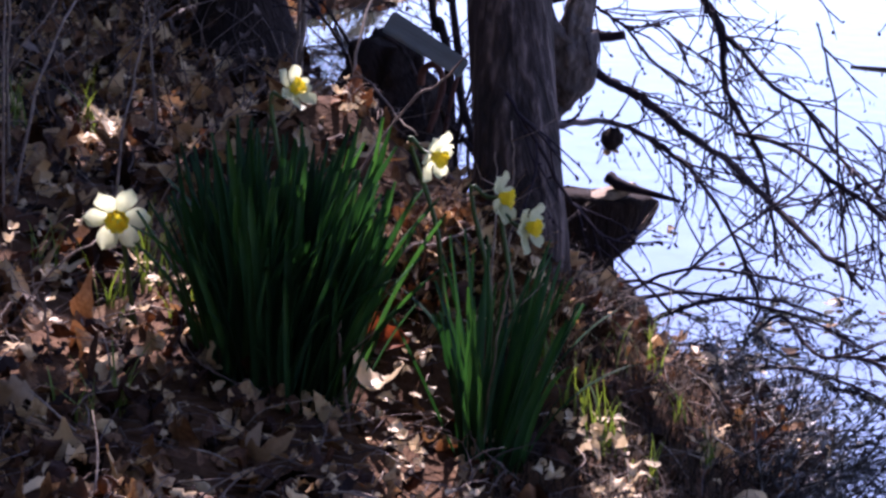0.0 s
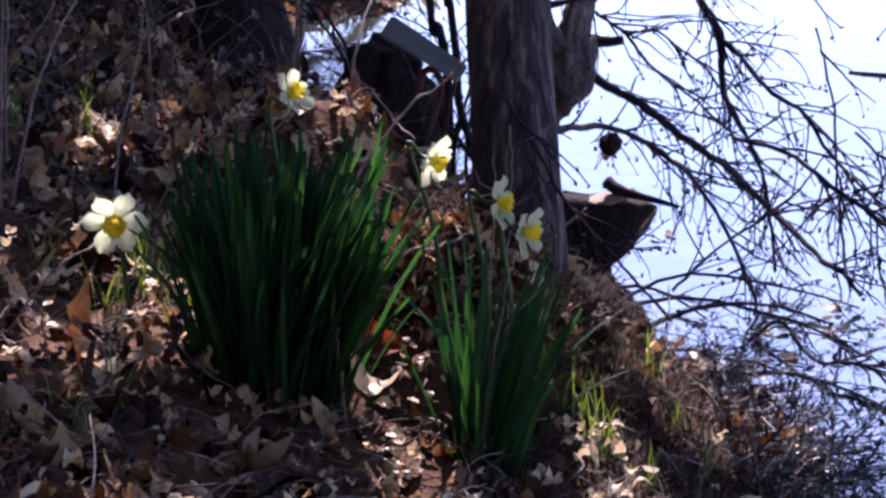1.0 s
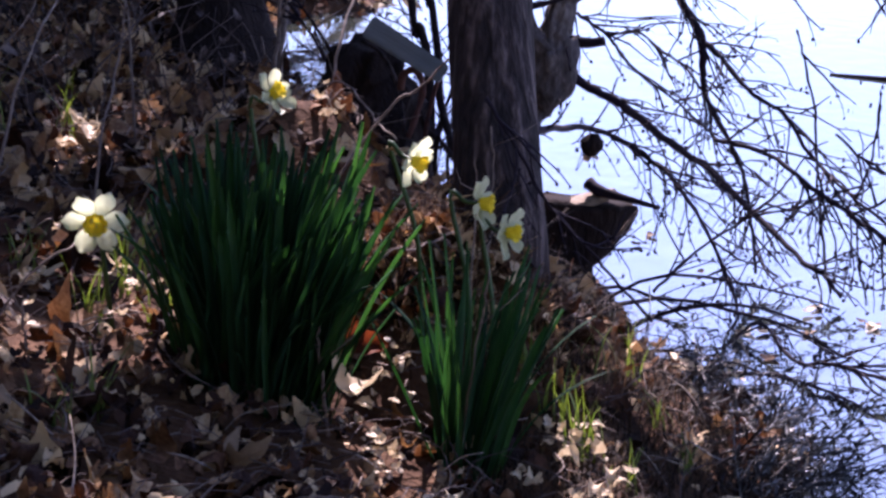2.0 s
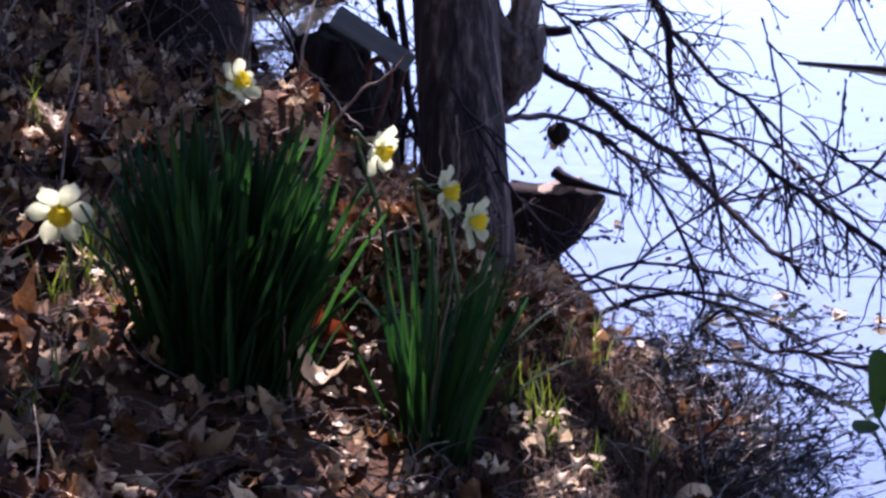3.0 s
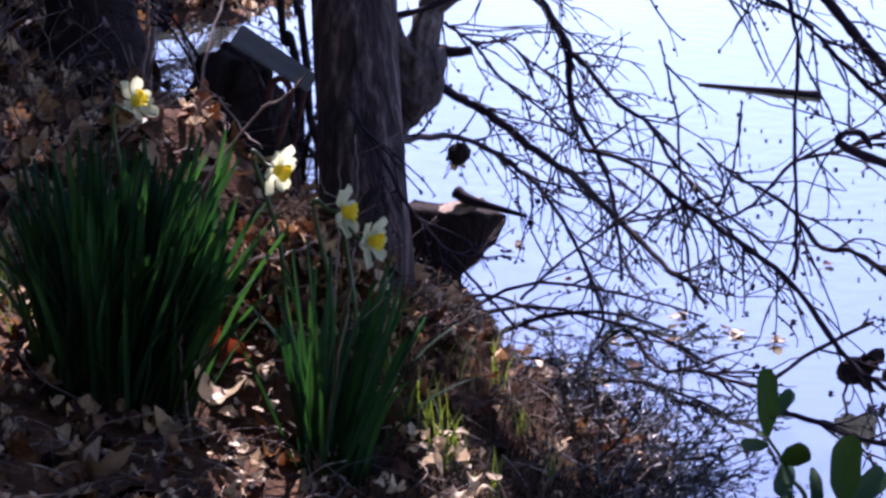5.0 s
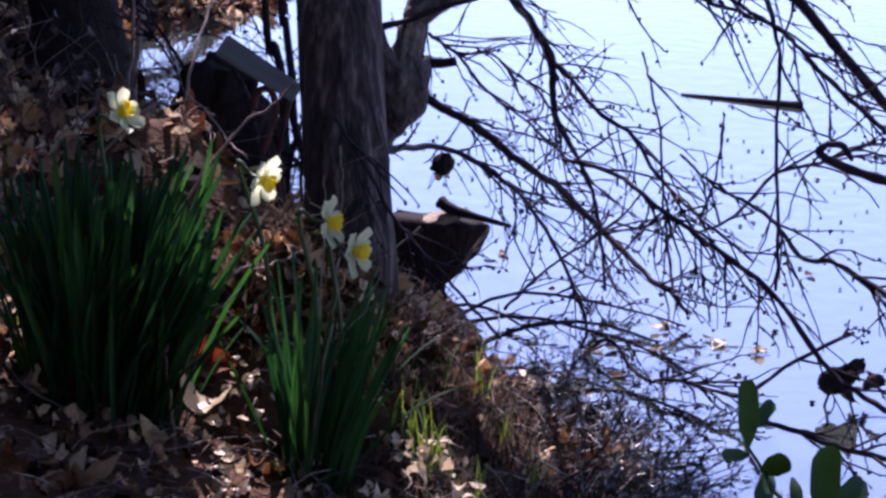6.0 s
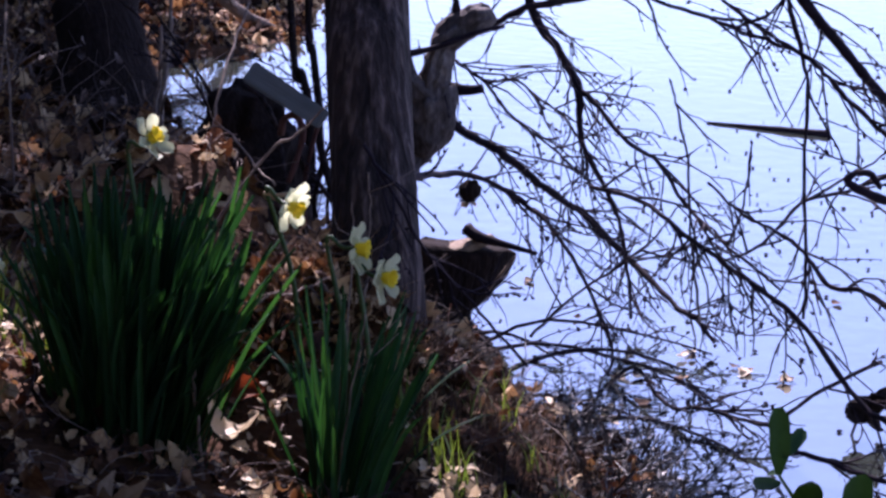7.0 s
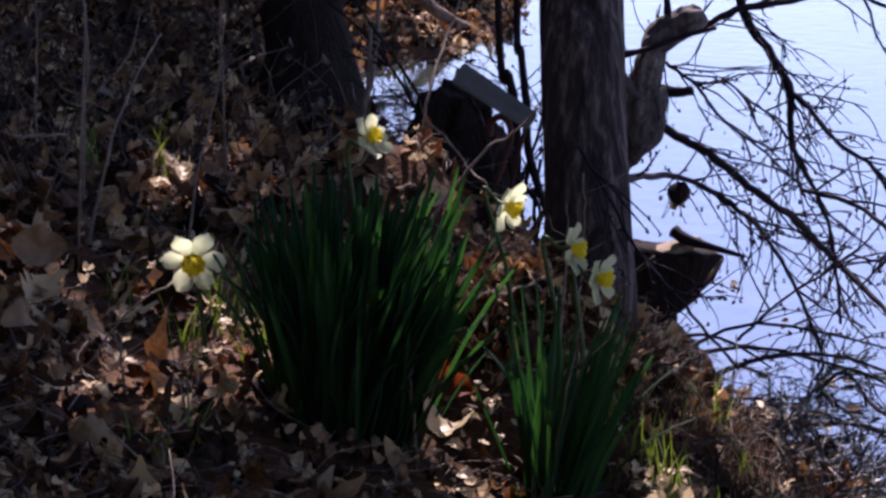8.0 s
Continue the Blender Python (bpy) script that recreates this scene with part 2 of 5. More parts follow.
def ground_z(x, y):
    if y > 36:
        return min(1.5, 0.12 * (y - 40))
    d = shore_x(y) - x
    if d < 0:
        return max(-0.6, d * 0.5 - 0.01)
    z = 0.05 * (1 - math.exp(-d / 0.05)) + 0.17 * d + 0.10 * max(0.0, d - 1.3) ** 2 / (1 + 0.12 * max(0.0, d - 1.3) ** 2)
    s = min(1.0, max(0.0, (y - 6.3) / 0.7)) * min(1.0, max(0.0, (x + 1.6) / 0.7))
    z *= 1 - 0.75 * s
    z += 0.19 * min(1.0, d / 0.12) * math.exp(-((x - 0.05) ** 2 / 0.05 + (y - 3.36) ** 2 / 0.09))
    z += 0.145 * math.exp(-((x - 0.06) ** 2 / 0.026 + (y - 3.06) ** 2 / 0.018))
    z += 0.24 * min(1.0, d / 0.15) * math.exp(-((x + 0.24) ** 2 / 0.055 + (y - 4.02) ** 2 / 0.05))
    z += 0.025 * noise.noise(Vector((x * 2.3, y * 2.3, 0.4))) + 0.012 * noise.noise(Vector((x * 7, y * 7, 3.1)))
    return z


# ---- setting: bank, pond ----
def build_ground():
    far = [3.5 * 1.55 ** k for k in range(11)]
    xs = [-3.0 - q for q in reversed(far)] + list(np.linspace(-3.0, 1.7, 120)) + [1.7 + q for q in far]
    ys = [1.0 - q for q in reversed(far)] + list(np.linspace(1.0, 9.0, 200)) + [9.0 + q for q in far]
    verts = [(x, y, ground_z(x, y)) for y in ys for x in xs]
    w = len(xs)
    faces = [(j * w + i, j * w + i + 1, j * w + w + i + 1, j * w + w + i) for j in range(len(ys) - 1) for i in range(w - 1)]
    thing("ground", soup("ground", verts, faces, SOIL), SOIL, "sloping bank of dark bare soil above the pond", "ground", kind="structure")
    w = 300
    thing("water", soup("water", [(-w, -w, 0), (w, -w, 0), (w, w, 0), (-w, w, 0)], [(0, 1, 2, 3)], WATER), WATER, "still pale pond water mirroring the bright sky", "water", kind="structure")


build_ground()


# ---- dead leaves ----
def oak_leaf(rng, lobes=3, length=0.09, wide=0.5):
    """A lobed, curled leaf: a midrib with a wavy margin on both sides."""
    n = lobes * 4 + 2
    curl, fold, twist = rng.uniform(-1.5, 1.7), rng.uniform(-0.2, 1.3), rng.uniform(-1.3, 1.3)
    amp = rng.choice((0.08, 0.16, 0.24, 0.32))
    rows = []
    for k in range(n + 1):
        t = k / n
        body = math.sin(math.pi * min(1, t * 0.93 + 0.05)) ** 0.7
        lobe = 1 - amp + amp * math.cos(2 * math.pi * lobes * t + math.pi)
        hw = length * wide * body * lobe * rng.uniform(0.85, 1.1)
        rows.append((t, hw))
    verts, faces = [], []
    for t, hw in rows:
        x = length * (t - 0.5)
        z0 = curl * length * (t - 0.5) ** 2 * 2
        for s in (-1, 0, 1):
            w = hw * s
            z = z0 + abs(w) * fold + w * twist * (t - 0.5) * 2 + rng.uniform(-1, 1) * length * 0.04
            verts.append((x + (rng.uniform(-0.004, 0.004) if s else 0), w, z))
    for k in range(n):
        for j in range(2):
            a = k * 3 + j
            faces.append((a, a + 1, a + 4, a + 3))
    return verts, faces


RNG = random.Random(7)
LEAVES = [oak_leaf(RNG, RNG.choice((2, 3, 3, 4)), RNG.uniform(0.05, 0.09), RNG.uniform(0.2, 0.46)) for _ in range(28)]


def crumpled_leaf(rng, length):
    """A dry leaf with a lobed or plain margin, crinkled and rolled at the edges."""
    lobes, amp, wide = rng.choice((2, 3, 3)), rng.choice((0.04, 0.08, 0.14, 0.22)), rng.uniform(0.3, 0.46)
    n, cols = lobes * 5 + 3, (-1, -0.66, -0.33, 0, 0.33, 0.66, 1)
    curl, roll, twist, ph = rng.uniform(-1.0, 1.6), rng.uniform(-0.4, 1.3), rng.uniform(-0.8, 0.8), rng.uniform(0, 9)
    verts, faces = [], []
    for k in range(n + 1):
        t = k / n
        hw = length * wide * math.sin(math.pi * min(1, t * 0.93 + 0.05)) ** 0.7 * (1 - amp + amp * math.cos(2 * math.pi * lobes * t + math.pi))
        for u in cols:
            w = hw * u
            z = curl * length * (t - 0.5) ** 2 * 2 + roll * w * w / (length * wide) + w * twist * (t - 0.5) * 2
            z += length * 0.12 * noise.noise(Vector((t * 5 + ph, u * 2.2, ph))) - (0.03 * length if u == 0 else 0)
            verts.append((length * (t - 0.5) + length * 0.05 * noise.noise(Vector((t * 4, u * 2 + ph, 2.0))), w * (1 - 0.12 * abs(roll) * u * u), z))
    m = len(cols)
    for k in range(n):
        for j in range(m - 1):
            a = k * m + j
            faces.append((a, a + 1, a + m + 1, a + m))
    return verts, faces


def lie(x, y, z, rng, tilt=0.5, scale=1.0):
    gx = (ground_z(x + 0.03, y) - ground_z(x - 0.03, y)) / 0.06
    gy = (ground_z(x, y + 0.03) - ground_z(x, y - 0.03)) / 0.06
    up = Vector((-gx, -gy, 1)).normalized()
    q = up.to_track_quat("Z", "Y").to_matrix().to_4x4()
    e = Euler((rng.uniform(-tilt, tilt), rng.uniform(-tilt, tilt), rng.uniform(0, 6.283))).to_matrix().to_4x4()
    if rng.random() < 0.4:
        e = e @ Matrix.Rotation(math.pi, 4, "X")
    return Matrix.Translation((x, y, z)) @ q @ e @ Matrix.Scale(scale, 4)


# sun flecks through the crown, painted by pale leaves: place, size of the leaf
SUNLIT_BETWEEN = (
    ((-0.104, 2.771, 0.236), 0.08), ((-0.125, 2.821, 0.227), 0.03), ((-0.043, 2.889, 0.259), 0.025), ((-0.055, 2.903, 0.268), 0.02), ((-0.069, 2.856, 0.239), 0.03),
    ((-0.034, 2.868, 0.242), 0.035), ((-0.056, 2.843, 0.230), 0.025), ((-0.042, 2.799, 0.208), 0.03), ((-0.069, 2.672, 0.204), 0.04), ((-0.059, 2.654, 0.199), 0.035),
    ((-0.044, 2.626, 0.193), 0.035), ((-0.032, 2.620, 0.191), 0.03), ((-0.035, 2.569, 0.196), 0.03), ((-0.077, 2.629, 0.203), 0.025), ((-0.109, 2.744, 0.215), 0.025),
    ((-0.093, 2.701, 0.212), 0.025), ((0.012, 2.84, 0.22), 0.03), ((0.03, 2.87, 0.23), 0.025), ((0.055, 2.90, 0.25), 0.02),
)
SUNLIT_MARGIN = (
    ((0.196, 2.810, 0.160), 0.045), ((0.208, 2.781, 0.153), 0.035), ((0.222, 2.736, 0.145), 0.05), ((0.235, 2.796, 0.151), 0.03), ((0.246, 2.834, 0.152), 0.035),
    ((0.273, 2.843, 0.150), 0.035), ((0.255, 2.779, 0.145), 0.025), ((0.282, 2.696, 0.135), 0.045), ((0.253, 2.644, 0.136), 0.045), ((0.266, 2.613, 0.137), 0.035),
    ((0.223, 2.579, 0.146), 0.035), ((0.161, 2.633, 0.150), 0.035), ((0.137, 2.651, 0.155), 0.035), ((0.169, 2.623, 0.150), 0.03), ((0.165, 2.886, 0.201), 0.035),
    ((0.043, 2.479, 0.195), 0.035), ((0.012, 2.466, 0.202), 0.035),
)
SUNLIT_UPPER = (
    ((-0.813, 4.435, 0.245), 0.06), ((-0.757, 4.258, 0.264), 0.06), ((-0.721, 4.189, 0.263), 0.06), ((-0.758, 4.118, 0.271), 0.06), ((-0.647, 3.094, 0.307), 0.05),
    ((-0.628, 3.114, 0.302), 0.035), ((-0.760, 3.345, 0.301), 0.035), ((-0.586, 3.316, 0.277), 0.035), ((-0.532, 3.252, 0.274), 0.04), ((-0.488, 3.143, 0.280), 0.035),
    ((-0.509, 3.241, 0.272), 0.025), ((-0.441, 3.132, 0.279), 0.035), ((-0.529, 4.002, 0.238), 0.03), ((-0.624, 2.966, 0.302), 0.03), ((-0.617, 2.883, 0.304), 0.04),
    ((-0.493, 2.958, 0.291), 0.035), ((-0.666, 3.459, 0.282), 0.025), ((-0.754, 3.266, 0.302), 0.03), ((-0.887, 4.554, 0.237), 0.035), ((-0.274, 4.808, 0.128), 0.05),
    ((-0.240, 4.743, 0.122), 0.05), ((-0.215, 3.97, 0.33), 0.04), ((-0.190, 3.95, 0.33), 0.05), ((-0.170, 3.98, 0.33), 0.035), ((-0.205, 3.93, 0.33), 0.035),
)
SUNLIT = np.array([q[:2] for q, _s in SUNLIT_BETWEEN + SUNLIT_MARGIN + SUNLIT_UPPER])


def near_sunlit(x, y, reach):
    """Whether a leaf here would lie on a sunlit leaf, or between it and the sun."""
    dx, dy = SUNLIT[:, 0] - x, SUNLIT[:, 1] - y
    return bool(np.any((np.abs(dx) < reach) & (dy < reach) & (dy > -2.2 * reach)))


def build_litter():
    rng = random.Random(11)
    s, made = Soup(), 0
    while made < 17000:
        y = 1.5 + 7.0 * rng.random() ** 1.5
        x = shore_x(y) + 0.06 - rng.random() ** 0.8 * (2.4 + 0.1 * y)
        if x > shore_x(y) - 0.02 and rng.random() < 0.6:
            continue
        if y < 3.7 and x > shore_x(y) - 0.32 and rng.random() < 0.45:
            continue
        if y < 3.5 and near_sunlit(x, y, 0.036) and made % 4:
            made += 1
            continue
        z = max(0.004, ground_z(x, y)) + rng.uniform(0.0, 0.004 if near_sunlit(x, y, 0.036) else 0.035)
        v, f = LEAVES[rng.randrange(len(LEAVES))]
        s.add(v, f, lie(x, y, z, rng, 0.95, (rng.uniform(0.42, 0.88) if made % 5 < 3 else rng.uniform(0.2, 0.45)) * (1.0 if y < 2.9 else 1.3)))
        made += 1
    for _ in range(700):
        x, y = rng.gauss(0.02, 0.11), rng.gauss(3.04, 0.09)
        if near_sunlit(x, y, 0.036):
            continue
        v, f = LEAVES[rng.randrange(len(LEAVES))]
        s.add(v, f, lie(x, y, max(0.004, ground_z(x, y)) + rng.uniform(0.0, 0.02), rng, 0.9, rng.uniform(0.25, 0.7)))
    for _ in range(600):
        y = rng.uniform(6.9, 8.8)
        x = shore_x(y) - 0.02 - rng.random() * 1.6
        v, f = LEAVES[rng.randrange(len(LEAVES))]
        s.add(v, f, lie(x, y, max(0.004, ground_z(x, y)) + rng.uniform(0.0, 0.03), rng, 0.6, rng.uniform(0.6, 1.2)))
    for _ in range(8000):
        y = min(1.6, rng.gauss(0.3, 2.4))
        x = shore_x(y) - 0.08 - abs(rng.gauss(0, 2.6))
        v, f = LEAVES[rng.randrange(len(LEAVES))]
        s.add(v, f, lie(x, y, ground_z(x, y) + rng.uniform(0.0, 0.02), rng, 0.5, rng.uniform(0.8, 1.5)))
    thing("leaf_litter", s.mesh("leaf_litter", LITTER), LITTER, "brown and grey dead oak leaves covering the bank", "leaf litter", kind="stuff")
    shapes = [soup("fallen_leaf", *crumpled_leaf(rng, rng.uniform(0.06, 0.1)), LEAF_ONE) for _k in range(24)]
    for k in range(300):
        y = rng.uniform(2.05, 3.6)
        x = rng.uniform(-0.25 * y - 0.15, min(shore_x(y) - 0.05, 0.2 * y))
        if x > shore_x(y) - 0.36:
            x -= 0.45
        if near_sunlit(x, y, 0.055):
            continue
        ob = thing("fallen_leaf", shapes[k % len(shapes)], LEAF_ONE, "dry curled tan oak leaf lying on the leaf litter", "leaf", "fallen leaves")
        ob.matrix_basis = lie(x, y, ground_z(x, y) + 0.03 + rng.uniform(0, 0.015), rng, 0.6, rng.uniform(0.36, 0.68))


def build_sunfleck_leaves():
    """Leaves in the gaps of the shade, with the sun's brightness put into their colour."""
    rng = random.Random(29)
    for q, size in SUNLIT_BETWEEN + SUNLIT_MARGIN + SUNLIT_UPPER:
        ob = thing("bleached_leaf", soup("bleached_leaf", *crumpled_leaf(rng, size if size > 0.07 else size * 0.72), SUNFLECK), SUNFLECK, "small dead leaf coloured pale as a fleck of sun", "leaf", "bleached leaves")
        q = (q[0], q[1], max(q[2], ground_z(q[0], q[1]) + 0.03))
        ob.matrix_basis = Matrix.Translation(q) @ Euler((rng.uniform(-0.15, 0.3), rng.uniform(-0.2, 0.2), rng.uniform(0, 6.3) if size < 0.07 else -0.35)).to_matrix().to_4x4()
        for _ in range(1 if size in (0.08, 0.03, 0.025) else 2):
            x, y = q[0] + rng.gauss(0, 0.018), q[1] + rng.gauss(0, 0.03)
            ob = thing("bleached_leaf", soup("bleached_leaf", *crumpled_leaf(rng, size * rng.uniform(0.3, 0.7)), SUNFLECK), SUNFLECK, "small dead leaf coloured pale as a fleck of sun", "leaf", "bleached leaves")
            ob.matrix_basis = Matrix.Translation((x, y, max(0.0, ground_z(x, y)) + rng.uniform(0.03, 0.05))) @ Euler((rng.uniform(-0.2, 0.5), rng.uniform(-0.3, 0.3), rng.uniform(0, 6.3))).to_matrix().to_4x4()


def build_rust_leaves():
    rng = random.Random(3)
    for q, size in (((-0.090, 2.885, 0.262), 0.08), ((-0.12, 2.92, 0.275), 0.06)):
        v, f = crumpled_leaf(rng, size)
        ob = thing("rust_leaf", soup("rust_leaf", v, f, RUST_LEAF), RUST_LEAF, "rust-orange dead leaf glowing between the daffodil clumps", "leaf", "rust leaves")
        ob.matrix_basis = Matrix.Translation(q) @ Euler((0.7, rng.uniform(-0.3, 0.3), rng.uniform(-0.5, 0.5))).to_matrix().to_4x4()


def build_pale_leaves():
    rng = random.Random(19)
    for q, size, turn in (((-0.664, 2.581, 0.569), 0.075, 0.2), ((-0.670, 2.508, 0.498), 0.06, 1.2), ((-0.670, 2.641, 0.597), 0.06, 2.0), ((-0.583, 2.516, 0.330), 0.06, 0.5), ((-0.259, 2.491, 0.240), 0.07, 2.4), ((-0.332, 2.828, 0.250), 0.1, 0.4)):
        q = Vector(q)
        v, f = crumpled_leaf(rng, size)
        ob = thing("large_leaf", soup("large_leaf", v, f, PALE_LEAF), PALE_LEAF, "large pale dead oak leaf propped up on the litter", "leaf", "large pale leaves")
        ob.matrix_basis = Matrix.Translation(q) @ Euler((1.0, 0.1, turn)).to_matrix().to_4x4()


build_litter()
build_pale_leaves()
build_sunfleck_leaves()
build_rust_leaves()


# ---- daffodils ----
def blade_shape(length, width, bend, twist):
    """An upright strap leaf with a shallow keel, a blunt tip and a bend to +x."""
    n, verts, faces = 9, [], []
    x = z = 0.0
    for k in range(n + 1):
        t = k / n
        lean = bend * t ** 1.6
        if k:
            x += math.sin(lean) * length / n
            z += math.cos(lean) * length / n
        w = width * (0.7 + 0.3 * math.sin(math.pi * min(1, t * 1.1))) * (1.0 if t < 0.88 else math.sqrt(max(0.06, 1 - ((t - 0.88) / 0.123) ** 2)))
        a = twist * t
        c, s = math.cos(a), math.sin(a)
        keel = width * 0.16
        for u, h in ((-0.5, keel), (0, -keel), (0.5, keel)):
            px, py = h, u * w
            verts.append((x + px * c - py * s, px * s + py * c, z))
    for k in range(n):
        for j in range(2):
            a = k * 3 + j
            faces.append((a, a + 1, a + 4, a + 3))
    return verts, faces


BEAMS = np.array([q for q, _s in SUNLIT_BETWEEN])


def in_sunbeam(points, reach=0.024):
    """Whether the line through the points crosses the beams that reach the litter between the clumps."""
    line = np.array([a.lerp(c, k / 4) for a, c in zip(points, points[1:]) for k in range(4)])
    v = line[:, None, :] - BEAMS[None, :, :]
    along = v @ np.array(SUN_DIR)
    off = np.linalg.norm(v - along[:, :, None] * np.array(SUN_DIR), axis=2)
    return bool(np.any((along > 0.012) & (off < reach)))


def build_clump(centre, spread, count, low, high, width, lean, fan, slant, shorter, inner, label, seed, outer=()):
    """Strap leaves that fan out from their bulbs; the outer ones are shorter and lean further. slant: how far the foot comes forward to the right."""
    rng = random.Random(seed)
    kinds = [blade_shape(rng.uniform(low, high), rng.uniform(*width), rng.uniform(0.02, 0.4) if k % 6 else rng.uniform(0.5, 1.0), rng.uniform(-0.9, 0.9)) for k in range(18)]
    shapes = [soup("leaf_blade", v, f, BLADE) for v, f in kinds]
    root = holder("daffodil_clump", centre, label, "plant", "daffodil clumps")
    here, rest = Vector(centre), Soup()
    for k in range(count + inner):
        r, a = math.sqrt(rng.random()), rng.uniform(0, 6.283)
        u, v = r * math.cos(a), r * math.sin(a)
        x, y = spread[0] * u, spread[1] * v - slant * u
        z = ground_z(centre[0] + x, centre[1] + y) - centre[2] - 0.01
        side, front = lean + fan[0] * u + rng.gauss(0, 0.09), fan[1] * v + rng.gauss(0, 0.09)
        out = math.atan2(front, side) + rng.uniform(-0.9, 0.9)
        size = (1 - shorter * abs(u) ** 2.2) * rng.uniform(0.8, 1.06) * (1.0 if v > -0.3 else rng.uniform(0.62, 1.0))
        m = Matrix.Translation((x, y, z)) @ Matrix.Rotation(side, 4, "Y") @ Matrix.Rotation(-front, 4, "X") @ Matrix.Rotation(out, 4, "Z") @ Matrix.Scale(size, 4)
        pick = rng.randrange(len(kinds))
        if in_sunbeam([here + m @ Vector(q) for q in kinds[pick][0][1::3]]) and k % 15:
            continue
        if k >= count:
            rest.add(*kinds[pick], m @ Matrix.Scale(rng.uniform(0.4, 0.8), 4))
        else:
            part("leaf_blade", shapes[pick], BLADE, root).matrix_basis = m
    for base, tilt, size in outer:
        m = Matrix.Translation(Vector(base) - here) @ Matrix.Rotation(tilt, 4, "Y") @ Matrix.Rotation(rng.uniform(0.0, 0.25), 4, "X") @ Matrix.Rotation(rng.uniform(-0.6, 0.6), 4, "Z") @ Matrix.Scale(size, 4)
        part("leaf_blade", shapes[1 + 6 * rng.randrange(3) + rng.randrange(4)], BLADE, root).matrix_basis = m
    if inner:
        tagged(part("inner_leaves", rest.mesh("inner_leaves", BLADE), BLADE, root, "short crowded leaves inside the clump"), kind="stuff")
    return root


build_clump((-0.25, 2.84, ground_z(-0.25, 2.84)), (0.12, 0.08), 330, 0.34, 0.43, (0.011, 0.017), 0.11, (0.215, 0.18), 0.03, 0.22, 150, "dense clump of dark green strap-leaved daffodils on the bank", 5,
            [((-0.215 + 0.003 * k, 2.80 - 0.004 * k, ground_z(-0.215 + 0.003 * k, 2.80 - 0.004 * k) - 0.01), 0.2 + 0.03 * (k * 5 % 8), 0.6 + 0.05 * (k * 3 % 7)) for k in range(12)])
build_clump((0.062, 2.735, ground_z(0.062, 2.735)), (0.06, 0.045), 66, 0.27, 0.41, (0.008, 0.013), 0.03, (0.32, 0.2), 0.015, 0.15, 12, "small clump of dark green daffodil leaves beside the larger one", 6)
build_clump((-0.185, 3.0, ground_z(-0.185, 3.0)), (0.05, 0.015), 40, 0.34, 0.42, (0.011, 0.016), 0.26, (0.16, 0.05), 0.0, 0.1, 0, "sparse tuft of sunlit daffodil leaves behind the large clump", 8)


def petal_mesh(length, width, rng):
    n, m, verts, faces = 10, 4, [], []
    for k in range(n + 1):
        t = k / n
        w = width * min(1.0, 0.2 + 1.45 * t) * (1.0 if t < 0.66 else math.sqrt(max(0.05, 1 - ((t - 0.66) / 0.345) ** 2)) ** 0.85)
        for j in range(m + 1):
            u = 2 * j / m - 1
            verts.append((length * t * (1 - 0.08 * u * u * t), w * u * 0.5, 0.22 * length * (t - 0.5) ** 2 + 0.006 * u * u - 0.004 * math.sin(5 * t) + rng.uniform(-0.0006, 0.0006)))
    for k in range(n):
        for j in range(m):
            a = k * (m + 1) + j
            faces.append((a, a + 1, a + m + 2, a + m + 1))
    return soup("petal", verts, faces, PETAL)


def corona_mesh(radius, depth):
    n, verts, faces = 30, [], []
    prof = [(0.35, 0.0), (0.55, 0.06), (0.66, 0.35), (0.74, 0.7), (0.88, 0.93), (1.02, 1.0), (0.84, 0.9), (0.66, 0.6), (0.5, 0.15), (0.05, 0.1)]
    for p, (r, h) in enumerate(prof):
        for k in range(n):
            a = 2 * math.pi * k / n
            frill = 1 + (0.09 * math.sin(a * 9) if 3 < p < 7 else 0)
            verts.append((radius * r * frill * math.cos(a), radius * r * frill * math.sin(a), depth * (h + (0.07 * math.cos(a * 9) if 3 < p < 7 else 0))))
    for p in range(len(prof) - 1):
        for k in range(n):
            a, b = p * n + k, p * n + (k + 1) % n
            faces.append((a, b, b + n, a + n))
    return soup("corona", verts, faces, CORONA)


